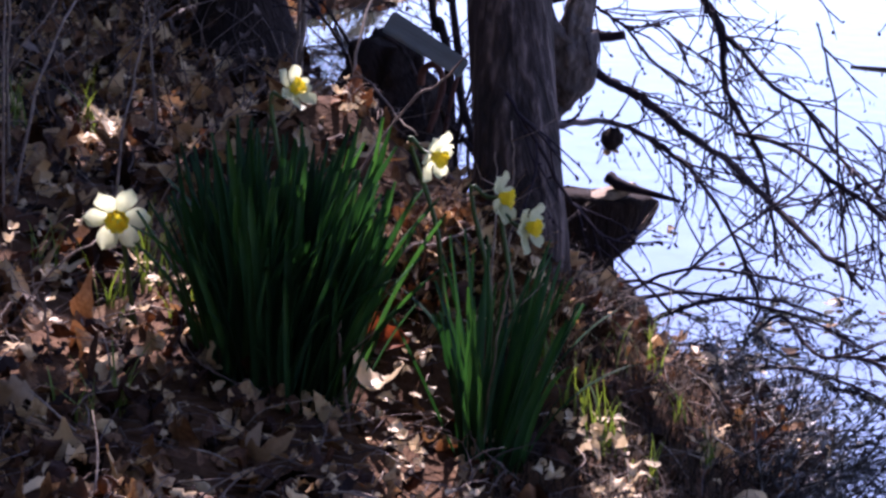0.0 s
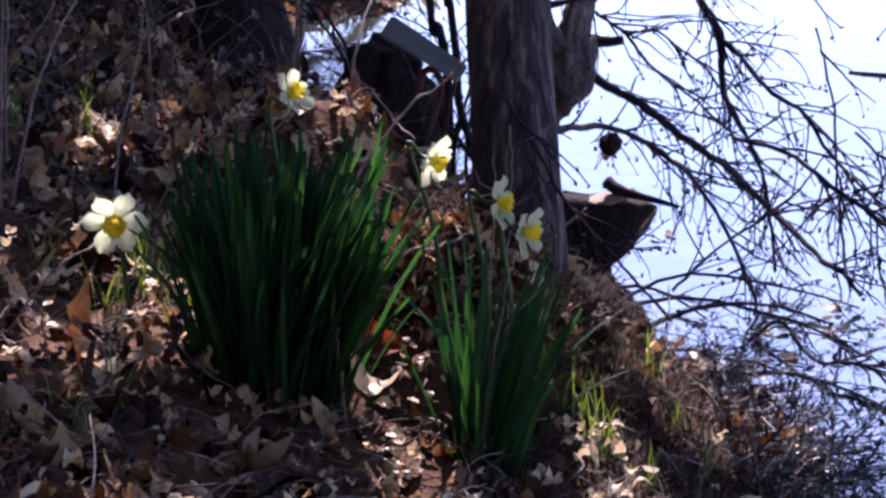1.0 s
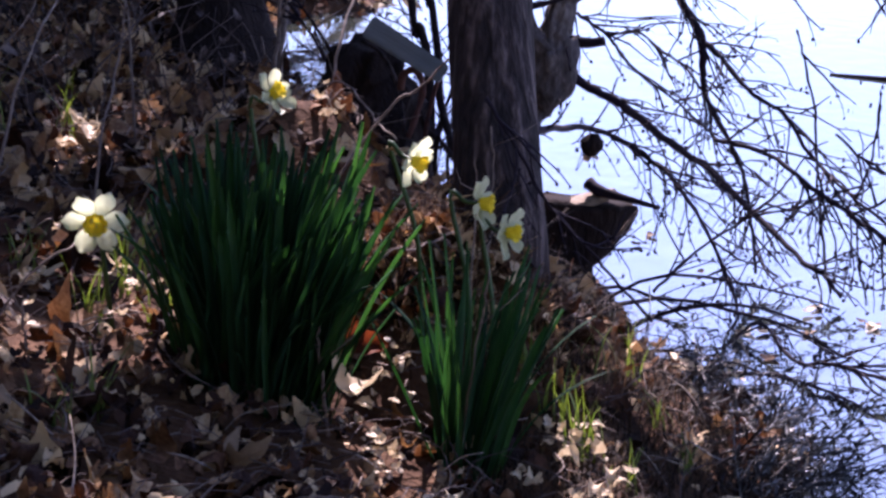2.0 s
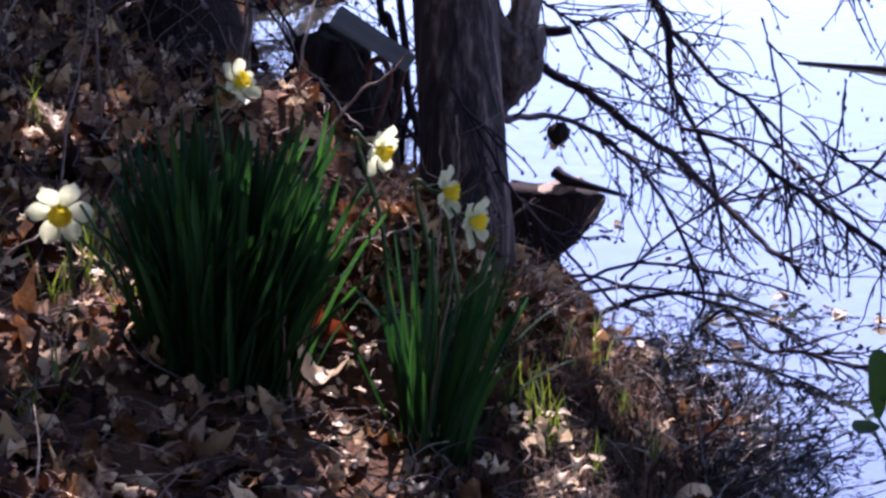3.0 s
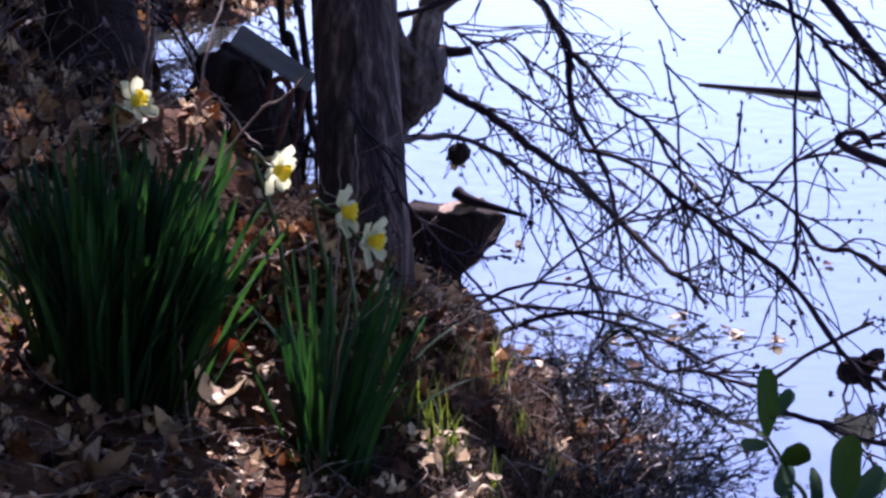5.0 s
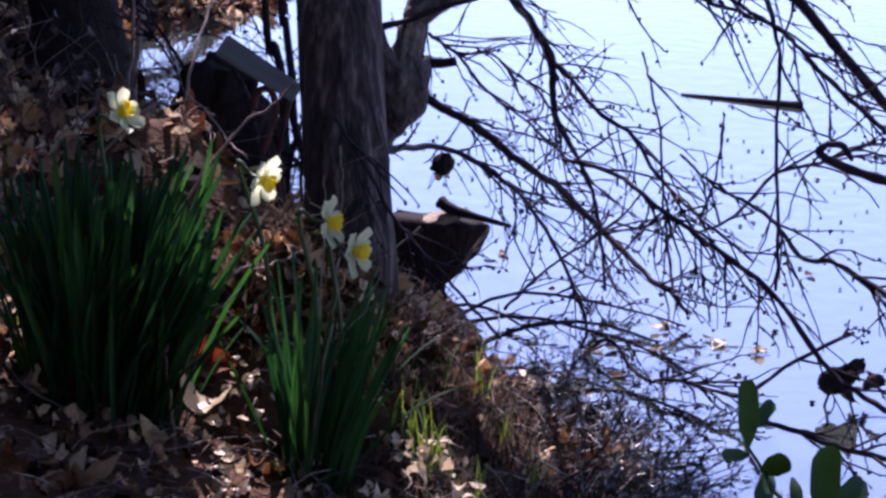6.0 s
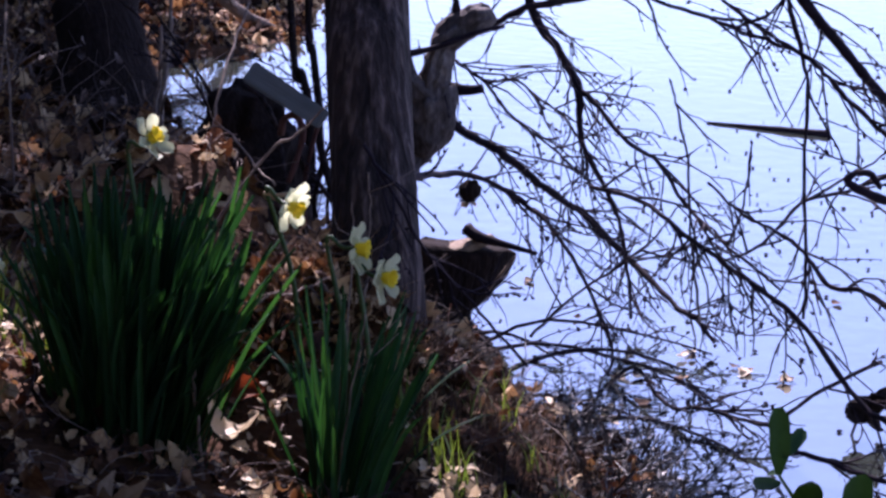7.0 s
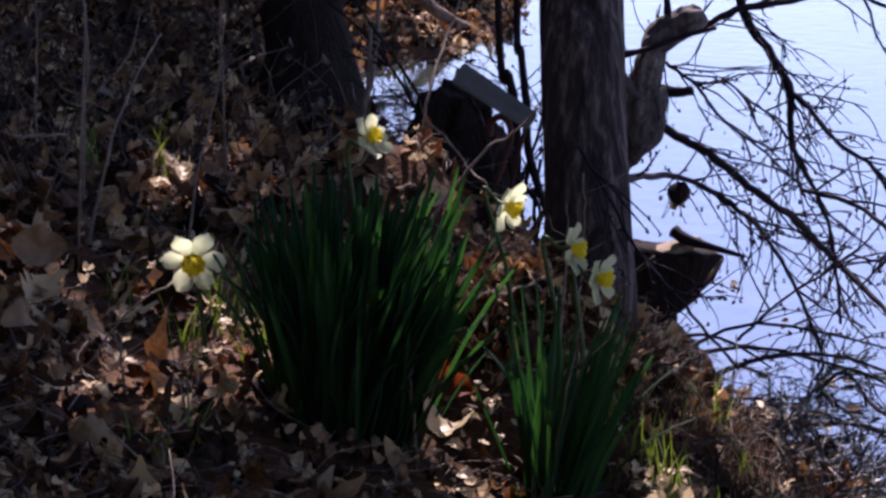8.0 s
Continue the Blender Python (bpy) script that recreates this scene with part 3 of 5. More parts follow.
def build_flower(head, face, foot, size, label, seed):
    """A daffodil: head at its place, turned to face, on a stem that rises from foot."""
    rng = random.Random(seed)
    root = holder("daffodil_flower", foot, label, "flower", "daffodil flowers")
    turn = Vector(face).normalized().to_track_quat("Z", "Y").to_matrix().to_4x4()
    here = Matrix.Translation(Vector(head) - Vector(foot)) @ turn
    for k in range(6):
        pm = petal_mesh(size * rng.uniform(0.47, 0.53), size * rng.uniform(0.29, 0.35), rng)
        ob = part("petal", pm, PETAL, root)
        ob.matrix_basis = here @ Matrix.Rotation(k * math.pi / 3 + rng.uniform(-0.1, 0.1), 4, "Z") @ Matrix.Translation((0.004, 0, 0.0015 * (k % 2))) @ Matrix.Rotation(rng.uniform(-0.22, 0.16), 4, "Y") @ Matrix.Rotation(rng.uniform(-0.25, 0.25), 4, "X")
    ob = part("corona", corona_mesh(size * 0.185, size * 0.26), CORONA, root, "frilled yellow corona")
    ob.matrix_basis = here
    s = Soup()
    h = Vector(head) - Vector(foot)
    f = Vector(face).normalized()
    s.tube(curve_points([(0, 0, -0.02), h * 0.5 + Vector((0, 0, 0.02)), h - f * 0.045 + Vector((0, 0, 0.004)), h - f * 0.02, h], 5), 0.0042, 0.0032, 7)
    part("stem", s.mesh("stem", STEM), STEM, root)
    s = Soup()
    s.tube([h - f * 0.05, h - f * 0.03 + Vector((0, 0, 0.006)), h - f * 0.01 + Vector((0, 0, 0.012))], 0.004, 0.0005, 6)
    part("spathe", s.mesh("spathe", SPATHE), SPATHE, root, "papery brown spathe")
    return root


FLOWERS = (
    ((-0.507, 2.945, 0.446), (0.10, -0.95, -0.02), (-0.50, 3.02), 0.100, "white daffodil with yellow cup facing outward, apart from the clump", 1),
    ((-0.231, 2.948, 0.646), (0.74, -0.34, 0.56), (-0.26, 2.95), 0.074, "white daffodil with yellow cup rising above the leaf clump", 2),
    ((-0.015, 2.849, 0.571), (0.74, -0.6, -0.2), (0.0, 2.94), 0.076, "white daffodil with nodding yellow cup at the clump's edge", 3),
    ((0.084, 2.829, 0.511), (0.92, -0.32, 0.0), (0.06, 2.82), 0.078, "white daffodil with yellow cup seen in profile", 4),
    ((0.125, 2.816, 0.470), (0.76, -0.52, 0.02), (0.09, 2.82), 0.074, "white daffodil with yellow cup, second of a touching pair", 5),
)
for head, face, (fx, fy), size, label, seed in FLOWERS:
    build_flower(head, face, (fx, fy, ground_z(fx, fy)), size, label, seed)


# ---- tree at the water's edge ----
def ring_tube(bm, pts, radii, sides, wob, scale=9.0, seed=0.0, ridges=0):
    """A lofted trunk with an uneven, ridged outline."""
    rows, n = [], len(pts)
    side = None
    for k, q in enumerate(pts):
        way = (pts[min(k + 1, n - 1)] - pts[max(k - 1, 0)]).normalized()
        side = way.orthogonal().normalized() if side is None else (side - way * side.dot(way)).normalized()
        up = way.cross(side)
        row = []
        for j in range(sides):
            a = 2 * math.pi * j / sides
            d = side * math.cos(a) + up * math.sin(a)
            r = radii[k] * (1 + wob * noise.noise(Vector((math.cos(a) * 1.5, math.sin(a) * 1.5, q.z * scale * 0.25 + seed)) * 2))
            if ridges:
                r += 0.0055 * abs(math.sin(a * ridges + 2.2 * noise.noise(Vector((a * 2, q.z * 2.5, seed)))))
            row.append(bm.verts.new(q + d * r))
        rows.append(row)
    for k in range(n - 1):
        for j in range(sides):
            bm.faces.new((rows[k][j], rows[k][(j + 1) % sides], rows[k + 1][(j + 1) % sides], rows[k + 1][j]))
    bm.faces.new(rows[0][::-1])
    bm.faces.new(rows[-1])


def smooth_radii(values, n):
    return list(np.interp(np.linspace(0, 1, n), np.linspace(0, 1, len(values)), values))


def twigs_on(soup_, pts, rng, count, reach, thick, droop=0.15, buds=0.3, level=0):
    """Side twigs along a limb, forked once more, with buds and catkins."""
    for _ in range(count):
        k = rng.randrange(1, len(pts) - 1) if len(pts) > 2 else 0
        q = pts[k]
        way = (pts[min(k + 1, len(pts) - 1)] - pts[max(0, k - 1)]).normalized()
        off = Vector((rng.gauss(0, 1), rng.gauss(0, 1), rng.gauss(0, 1)))
        d = (way * 1.2 + off.normalized() * 0.75).normalized()
        length = reach * rng.uniform(0.35, 1.0)
        line, p = [q], q.copy()
        steps = 5
        for _s in range(steps):
            d = (d + Vector((rng.gauss(0, 0.16), rng.gauss(0, 0.16), rng.gauss(0, 0.16) - droop * 0.3))).normalized()
            p = p + d * length / steps
            line.append(p.copy())
        if line[-1].z < 0.01:
            line = [v for v in line if v.z > 0.01]
            if len(line) < 2:
                continue
        soup_.tube(line, thick * rng.uniform(0.7, 1.1), thick * 0.4, 4)
        for v in line[1:]:
            if rng.random() < buds:
                soup_.bud(v + Vector((rng.gauss(0, 0.002), rng.gauss(0, 0.002), rng.gauss(0, 0.002))), Vector((rng.gauss(0, 1), rng.gauss(0, 1), rng.gauss(0, 1) + 0.3)), rng.uniform(0.0035, 0.009))
        if level < 1:
            twigs_on(soup_, line, rng, rng.randrange(1, 3), reach * 0.5, thick * 0.65, droop, buds, level + 1)


TREE = holder("waterside_tree", (0.115, 3.36, ground_z(0.115, 3.36)), "leaning grey-barked tree rooted at the pond's edge with bare twigs", "tree")
BASE = Vector(TREE.location)


def tree_part(name, mesh, parent=None, label=""):
    ob = part(name, mesh, None, parent or TREE, label)
    if parent is None:
        ob.location = -BASE
    return ob


def build_tree():
    line = curve_points([(0.135, 3.34, -0.05), (0.128, 3.190, 0.294), (0.126, 3.208, 0.449), (0.118, 3.256, 0.593), (0.112, 3.297, 0.720), (0.108, 3.355, 0.901), (0.10, 3.38, 1.7), (0.2, 3.5, 2.6), (0.25, 3.6, 4.2)], 9)
    radii = smooth_radii([0.11, 0.080, 0.069, 0.066, 0.065, 0.066, 0.062, 0.05, 0.02], len(line))
    bm = bmesh.new()
    ring_tube(bm, line, radii, 48, 0.09, 9, 1.3, 11)
    tree_part("trunk", link_mesh("trunk", bm, BARK), None, "furrowed dark grey bark")
    # roots
    for q in ((0.30, 3.22), (0.0, 3.16), (-0.05, 3.45), (0.28, 3.5)):
        s = Soup()
        a = Vector((0.125, 3.345, 0.22))
        b = Vector((q[0], q[1], ground_z(*q) - 0.01))
        s.tube(curve_points([a, a.lerp(b, 0.5) + Vector((0, 0, -0.01)), b, b + (b - a) * 0.3 - Vector((0, 0, 0.08))], 4), 0.05, 0.012, 9, 0.2)
        tree_part("root", s.mesh("root", BARK))


build_tree()


def build_snag():
    """A swollen, broken stem that leans out from behind the tree."""
    foot = Vector((0.10, 3.98, ground_z(0.10, 3.98) - 0.03))
    root = holder("broken_snag", foot, "swollen grey broken snag leaning out behind the tree", "snag")
    line = curve_points([foot, (0.157, 3.83, 0.264), (0.200, 3.86, 0.340), (0.235, 3.90, 0.386), (0.255, 3.90, 0.430), (0.262, 3.90, 0.477), (0.264, 3.90, 0.518), (0.262, 3.90, 0.548), (0.271, 3.90, 0.582), (0.279, 3.90, 0.617),
                         (0.299, 3.90, 0.646), (0.329, 3.90, 0.666), (0.358, 3.90, 0.680), (0.378, 3.90, 0.690)], 6)
    radii = smooth_radii([0.05, 0.035, 0.018, 0.012, 0.033, 0.042, 0.040, 0.027, 0.025, 0.023, 0.024, 0.027, 0.024, 0.014], len(line))
    bm = bmesh.new()
    ring_tube(bm, [q - foot for q in line], radii, 40, 0.3, 30, 4.0, 6)
    for v in bm.verts:
        v.co += Vector((noise.noise(v.co * 38), noise.noise(v.co * 38 + Vector((5, 0, 0))), noise.noise(v.co * 38 + Vector((0, 9, 0))))) * 0.008
    part("snag_stem", bm, SMOOTH_BARK, root)
    prong = curve_points([(0.250, 3.89, 0.515), (0.230, 3.885, 0.532), (0.212, 3.885, 0.556), (0.200, 3.89, 0.590), (0.188, 3.90, 0.640), (0.180, 3.92, 0.760)], 6)
    bm = bmesh.new()
    ring_tube(bm, [q - foot for q in prong], smooth_radii([0.026, 0.021, 0.017, 0.014, 0.012, 0.008], len(prong)), 20, 0.3, 30, 9.0, 4)
    part("prong", bm, SMOOTH_BARK, root, "grey prong curving up behind the trunk")
    for pts, r in (([(0.304, 3.938, 0.526), (0.331, 3.917, 0.526), (0.362, 3.899, 0.534)], 0.012), ([(0.200, 3.88, 0.604), (0.262, 3.87, 0.622), (0.335, 3.86, 0.652), (0.400, 3.87, 0.668)], 0.007), ([(0.300, 3.90, 0.640), (0.306, 3.91, 0.69), (0.299, 3.92, 0.745)], 0.009),
                   ([(0.334, 3.924, 0.642), (0.349, 3.913, 0.678), (0.357, 3.920, 0.706)], 0.006)):
        s = Soup()
        s.tube([q - foot for q in curve_points(pts, 4)], r, r * 0.65, 8, 0.35)
        part("stub", s.mesh("stub", TWIG), TWIG, root)


build_snag()
HIGH = (0.13, 3.4, 1.75)
LIMB_RNG = random.Random(21)


def limb(pts, r0, r1, count):
    """One bare limb along its bends, with its spray of twigs."""
    rng = LIMB_RNG
    line = [q + Vector((rng.gauss(0, 1), rng.gauss(0, 1), rng.gauss(0, 1))) * 0.0012 for q in curve_points(pts, 5)]
    s = Soup()
    s.tube(line, r0 * 0.86, r1 * 0.9, 8, 0.3)
    ob = tree_part("limb", s.mesh("limb", TWIG), None, "thin dark bare limb hanging over the water")
    s = Soup()
    near = [q for q in line if q.z < 0.9] or line
    if count <= 5:
        for k, q in enumerate(line[::3]):
            s.bud(q, Vector((0.35 if k % 2 else -0.35, 0, 1)), 0.005 if k else 0.008)
    twigs_on(s, near, rng, int(count * 0.7), 0.24, 0.003, buds=0.35)
    tagged(tree_part("twig_spray", s.mesh("twig_spray", TWIG), ob), kind="stuff")


limb([HIGH, (0.42, 3.75, 1.2), (0.453, 4.006, 0.735), (0.530, 3.960, 0.593), (0.569, 3.959, 0.526), (0.573, 3.968, 0.455), (0.588, 3.978, 0.390), (0.640, 4.023, 0.302), (0.680, 4.049, 0.220), (0.704, 4.072, 0.129), (0.701, 3.936, 0.035)], 0.013, 0.0035, 40)
limb([(0.569, 3.959, 0.526), (0.599, 3.909, 0.500), (0.652, 3.807, 0.446), (0.707, 3.746, 0.420), (0.747, 3.673, 0.359), (0.799, 3.555, 0.318), (0.891, 3.430, 0.258)], 0.007, 0.003, 34)
limb([(0.280, 3.900, 0.473), (0.347, 3.878, 0.437), (0.400, 3.879, 0.408), (0.456, 3.915, 0.358), (0.544, 3.965, 0.285), (0.602, 4.003, 0.241), (0.704, 4.072, 0.129), (0.732, 4.035, 0.111), (0.790, 3.896, 0.072), (0.822, 3.840, 0.063), (0.86, 3.815, 0.02)], 0.012, 0.005, 60)
limb([(0.167, 3.231, 0.516), (0.284, 3.690, 0.409), (0.346, 3.834, 0.367), (0.423, 3.873, 0.325), (0.469, 3.862, 0.291), (0.491, 3.837, 0.279), (0.551, 3.832, 0.201), (0.592, 3.809, 0.128), (0.630, 3.724, 0.027), (0.597, 3.659, -0.011)], 0.008, 0.0035, 44)
limb([(0.101, 3.121, 0.601), (0.152, 3.097, 0.527), (0.193, 3.123, 0.444), (0.246, 3.152, 0.372), (0.307, 3.180, 0.298), (0.394, 3.198, 0.189)], 0.004, 0.003, 14)
limb([(0.300, 3.978, 0.584), (0.325, 3.952, 0.569), (0.376, 3.941, 0.535), (0.417, 3.924, 0.481), (0.494, 3.905, 0.423), (0.530, 3.896, 0.398), (0.624, 3.868, 0.311)], 0.005, 0.002, 26)
limb([(0.376, 3.941, 0.535), (0.433, 3.944, 0.544), (0.489, 3.931, 0.505), (0.535, 3.920, 0.472), (0.601, 3.889, 0.376)], 0.0035, 0.002, 14)
limb([(0.474, 3.829, 0.028), (0.544, 3.896, 0.072), (0.630, 3.961, 0.112), (0.727, 3.936, 0.197), (0.748, 3.899, 0.243)], 0.004, 0.0025, 14)
limb([(0.663, 3.451, 0.645), (0.681, 3.456, 0.594), (0.705, 3.456, 0.497), (0.719, 3.471, 0.381), (0.746, 3.539, 0.268), (0.822, 3.810, 0.067)], 0.0022, 0.0034, 5)
limb([(0.804, 3.379, 0.550), (0.799, 3.366, 0.507), (0.790, 3.361, 0.426), (0.771, 3.372, 0.360)], 0.002, 0.0028, 4)
limb([HIGH, (0.5, 3.4, 1.25), (0.801, 3.452, 0.928), (0.885, 3.410, 0.805), (0.963, 3.378, 0.716), (1.031, 3.350, 0.637), (1.164, 3.299, 0.497)], 0.014, 0.009, 14)
limb([(0.5, 3.4, 1.25), (0.829, 3.389, 0.897), (0.844, 3.363, 0.812), (0.868, 3.335, 0.724), (0.880, 3.317, 0.665), (0.875, 3.279, 0.535), (0.879, 3.233, 0.383), (0.878, 3.203, 0.281)], 0.006, 0.003, 16)
limb([(0.522, 3.450, 0.853), (0.612, 3.378, 0.806), (0.692, 3.365, 0.783), (0.767, 3.352, 0.755), (0.864, 3.335, 0.724), (0.896, 3.274, 0.701), (0.935, 3.259, 0.660), (0.988, 3.190, 0.614), (1.061, 3.114, 0.554)], 0.004, 0.005, 26)
limb([(0.742, 3.419, 0.801), (0.788, 3.385, 0.768), (0.864, 3.335, 0.724)], 0.004, 0.004, 6)
limb([(0.358, 3.945, 0.650), (0.392, 3.946, 0.662), (0.447, 3.931, 0.694), (0.584, 3.930, 0.723), (0.754, 3.936, 0.785)], 0.010, 0.006, 16)
limb([(0.547, 3.580, 0.416), (0.635, 3.518, 0.403), (0.697, 3.400, 0.374), (0.756, 3.334, 0.342), (0.800, 3.272, 0.319), (0.882, 3.198, 0.264), (0.962, 3.109, 0.159), (1.027, 2.993, 0.137)], 0.005, 0.006, 34)
limb([(0.717, 3.330, 0.493), (0.777, 3.309, 0.439), (0.826, 3.300, 0.418), (0.889, 3.283, 0.377), (0.916, 3.217, 0.337), (0.960, 3.164, 0.345), (1.005, 3.154, 0.321), (1.063, 3.039, 0.301)], 0.003, 0.006, 20)
limb([(0.588, 3.606, -0.017), (0.654, 3.618, 0.038), (0.696, 3.453, 0.021), (0.757, 3.400, 0.036), (0.808, 3.345, 0.037), (0.861, 3.292, 0.049), (0.908, 3.210, 0.135), (0.998, 3.127, 0.229)], 0.005, 0.004, 26)
limb([(0.820, 3.001, 0.113), (0.842, 2.998, 0.111), (0.896, 2.941, 0.108), (0.950, 2.886, 0.109), (1.070, 2.871, 0.088)], 0.005, 0.006, 10)
limb([(0.756, 3.334, 0.342), (0.839, 3.387, 0.363), (0.910, 3.403, 0.434), (0.992, 3.404, 0.457), (1.094, 3.409, 0.499)], 0.003, 0.005, 16)
limb([(0.967, 3.117, 0.542), (0.938, 3.126, 0.564), (0.910, 3.124, 0.550), (0.948, 3.115, 0.528), (1.042, 3.099, 0.499)], 0.006, 0.01, 4)


# sun holes cut in the unseen crown: litter and water; flowers, leaves and rise
GAPS_LOW = (
    ((0.319, 4.034, 0.173), 0.12), ((-0.426, 7.079, 0.060), 0.4), ((0.458, 3.214, 0.100), 0.2), ((-0.474, 7.371, 0.200), 0.12), ((-0.326, 7.361, 0.120), 0.12), ((-0.177, 7.353, 0.050), 0.12), ((0.500, 3.451, 0.030), 0.05),
    ((0.795, 3.787, 0.000), 0.06), ((0.896, 3.687, 0.000), 0.05), ((0.966, 3.632, 0.000), 0.05), ((-0.438, 2.322, 0.276), 0.03), ((-0.102, 2.445, 0.219), 0.03), ((-0.318, 2.342, 0.258), 0.03), ((-0.61, 2.96, 0.30), 0.045),
    ((-0.51, 2.86, 0.30), 0.03), ((-0.66, 2.80, 0.31), 0.025), ((-0.43, 3.0, 0.28), 0.03), ((0.02, 2.75, 0.30), 0.06), ((0.16, 2.78, 0.28), 0.03), ((0.475, 3.24, 0.11), 0.05), ((0.56, 3.30, 0.10), 0.04),
)
GAPS_HIGH = (
    ((-0.507, 2.945, 0.446), 0.028), ((-0.231, 2.948, 0.649), 0.02), ((-0.082, 2.956, 0.578), 0.05), ((-0.069, 3.402, 0.493), 0.06), ((-0.101, 3.009, 0.578), 0.05), ((-0.047, 2.936, 0.516), 0.05), ((-0.961, 3.488, 0.434), 0.10),
    ((-0.691, 4.932, 0.350), 0.05), ((-0.195, 3.96, 0.35), 0.03), ((0.02, 3.04, 0.40), 0.12), ((-0.02, 2.97, 0.34), 0.09), ((0.0, 2.73, 0.38), 0.06), ((0.18, 2.74, 0.35), 0.04), ((0.05, 2.72, 0.33), 0.02),
    ((0.10, 2.72, 0.38), 0.018),
)
# places that extra unseen sprays of leaves are aimed to darken
SHADED = ((0.38, 2.83, 0.10), (0.41, 2.72, 0.10), (0.38, 2.95, 0.12), (0.45, 2.88, 0.08), (-0.532, 2.746, 0.300), (-0.269, 2.859, 0.440), (-0.307, 2.775, 0.343), (-0.186, 2.738, 0.392), (-0.352, 2.925, 0.483), (-0.209, 2.883, 0.513), (-0.277, 2.692, 0.250), (-0.408, 2.790, 0.391), (-0.150, 2.726, 0.517), (-0.140, 2.794, 0.565), (-0.179, 2.661, 0.478), (-0.117, 2.708, 0.462), (-0.160, 2.587, 0.411), (-0.215, 2.721, 0.501), (-0.669, 3.365, 0.300), (-0.628, 3.618, 0.300))


def build_crown():
    """The tree's upper crown, added unseen above and ahead to dapple the bank."""
    rng = random.Random(33)
    limbs, leaves = Soup(), Soup()
    quad = ([(-0.5, -0.28, 0), (0, -0.4, 0.06), (0.5, 0, 0), (0, 0.4, 0.06), (-0.5, 0.2, 0)], [(0, 1, 2), (0, 2, 3), (0, 3, 4)])
    # plane across the sunlight, in which shade and gaps are told apart
    side = SUN_DIR.cross(Vector((0, 0, 1))).normalized()
    rise = side.cross(SUN_DIR)
    holes = list(GAPS_LOW + GAPS_HIGH) + [(q, 0.036) for q, _s in SUNLIT_BETWEEN + SUNLIT_MARGIN] + [(q, 0.02) for q, _s in SUNLIT_UPPER]
    gu = np.array([side.dot(Vector(q)) for q, _r in holes])
    gv = np.array([rise.dot(Vector(q)) for q, _r in holes])
    gr = np.array([r for _q, r in holes])

    def lets_through(p, more):
        return bool(np.any((gu - side.dot(p)) ** 2 + (gv - rise.dot(p)) ** 2 < (gr + more) ** 2))

    for k in range(490):
        # the stretch of bank that this spray of leaves shades
        t = Vector((rng.uniform(-2.5, 0.5), 2.1 + 6.1 * rng.random() ** 1.2, 0.25))
        if k >= 340:
            t = Vector((rng.uniform(-2.6, -0.3), rng.uniform(3.8, 8.0), 0.25))
        elif k >= 200:
            t = Vector(SHADED[k % len(SHADED)])
        wide = 0.15 if 200 <= k < 340 else 0.22
        c = t + SUN_DIR * max(rng.uniform(3.3, 4.8), 1.33 * t.y - 3.4)
        if k % 7 == 0:
            line = curve_points([(0.2, 3.5, 2.3), Vector((0.2, 3.5, 2.6)).lerp(c, 0.5) + Vector((0, 0, 0.3)), c], 5)
            if not any(lets_through(p, 0.02) for p in line):
                limbs.tube(line, 0.012, 0.003, 5)
        for _ in range(95):
            p = c + Vector((rng.gauss(0, wide), rng.gauss(0, wide), rng.gauss(0, 0.16)))
            if lets_through(p, 0.05):
                continue
            leaves.add(*quad, Matrix.Translation(p) @ Euler((rng.uniform(0, 6.3), rng.uniform(0, 6.3), rng.uniform(0, 6.3))).to_matrix().to_4x4() @ Matrix.Scale(rng.uniform(0.06, 0.13), 4))
    tagged(tree_part("crown_branching", limbs.mesh("crown_branching", TWIG)), kind="stuff")
    tagged(tree_part("crown_foliage", leaves.mesh("crown_foliage", CROWN), None, "unseen small leaf clumps added to dapple the bank"), kind="stuff")


build_crown()


def build_shade_woods():
    """Unseen trees added beside and behind the path, to keep skylight off the bank."""
    rng = random.Random(40)
    s = Soup()
    quad = ([(-0.5, -0.3, 0), (0, -0.42, 0.1), (0.5, 0, 0), (0, 0.42, 0.1), (-0.5, 0.2, 0)], [(0, 1, 2), (0, 2, 3), (0, 3, 4)])
    for k in range(56):
        if k >= 32:
            x, y = rng.uniform(-7, -2.6), rng.uniform(9, 15)
        elif k % 2:
            x, y = rng.uniform(-9, -4), rng.uniform(-5, 14)
        else:
            x, y = rng.uniform(-7, 2.5), rng.uniform(-8, -3)
        z = ground_z(x, y)
        h = rng.uniform(5, 9) if k < 32 else rng.uniform(2.5, 4)
        s.tube(curve_points([(x, y, z - 0.2), (x + rng.uniform(-0.3, 0.3), y, z + h * 0.5), (x + rng.uniform(-0.5, 0.5), y, z + h)], 3), 0.14, 0.03, 7)
        for _ in range(1050):
            t = rng.random()
            p = Vector((x + rng.gauss(0, 0.9), y + rng.gauss(0, 0.9), z + 0.3 + t * h))
            s.add(*quad, Matrix.Translation(p) @ Euler((rng.uniform(0, 6.3), rng.uniform(0, 6.3), rng.uniform(0, 6.3))).to_matrix().to_4x4() @ Matrix.Scale(rng.uniform(0.12, 0.32), 4))
    thing("woods", s.mesh("woods", CROWN), CROWN, "unseen trees added to screen the bank from the sky", "woods", kind="stuff")


build_shade_woods()


# ---- stumps, log, board ----
def noisy_solid(rings, sides, wob, seed, flat_top=True):
    """A closed, uneven round body from (x, y, z, radius) rings."""
    bm = bmesh.new()
    pts = [Vector(r[:3]) for r in rings]
    line = curve_points(pts, 4)
    ring_tube(bm, line, smooth_radii([r[3] for r in rings], len(line)), sides, wob, 24, seed, 7)
    return bm


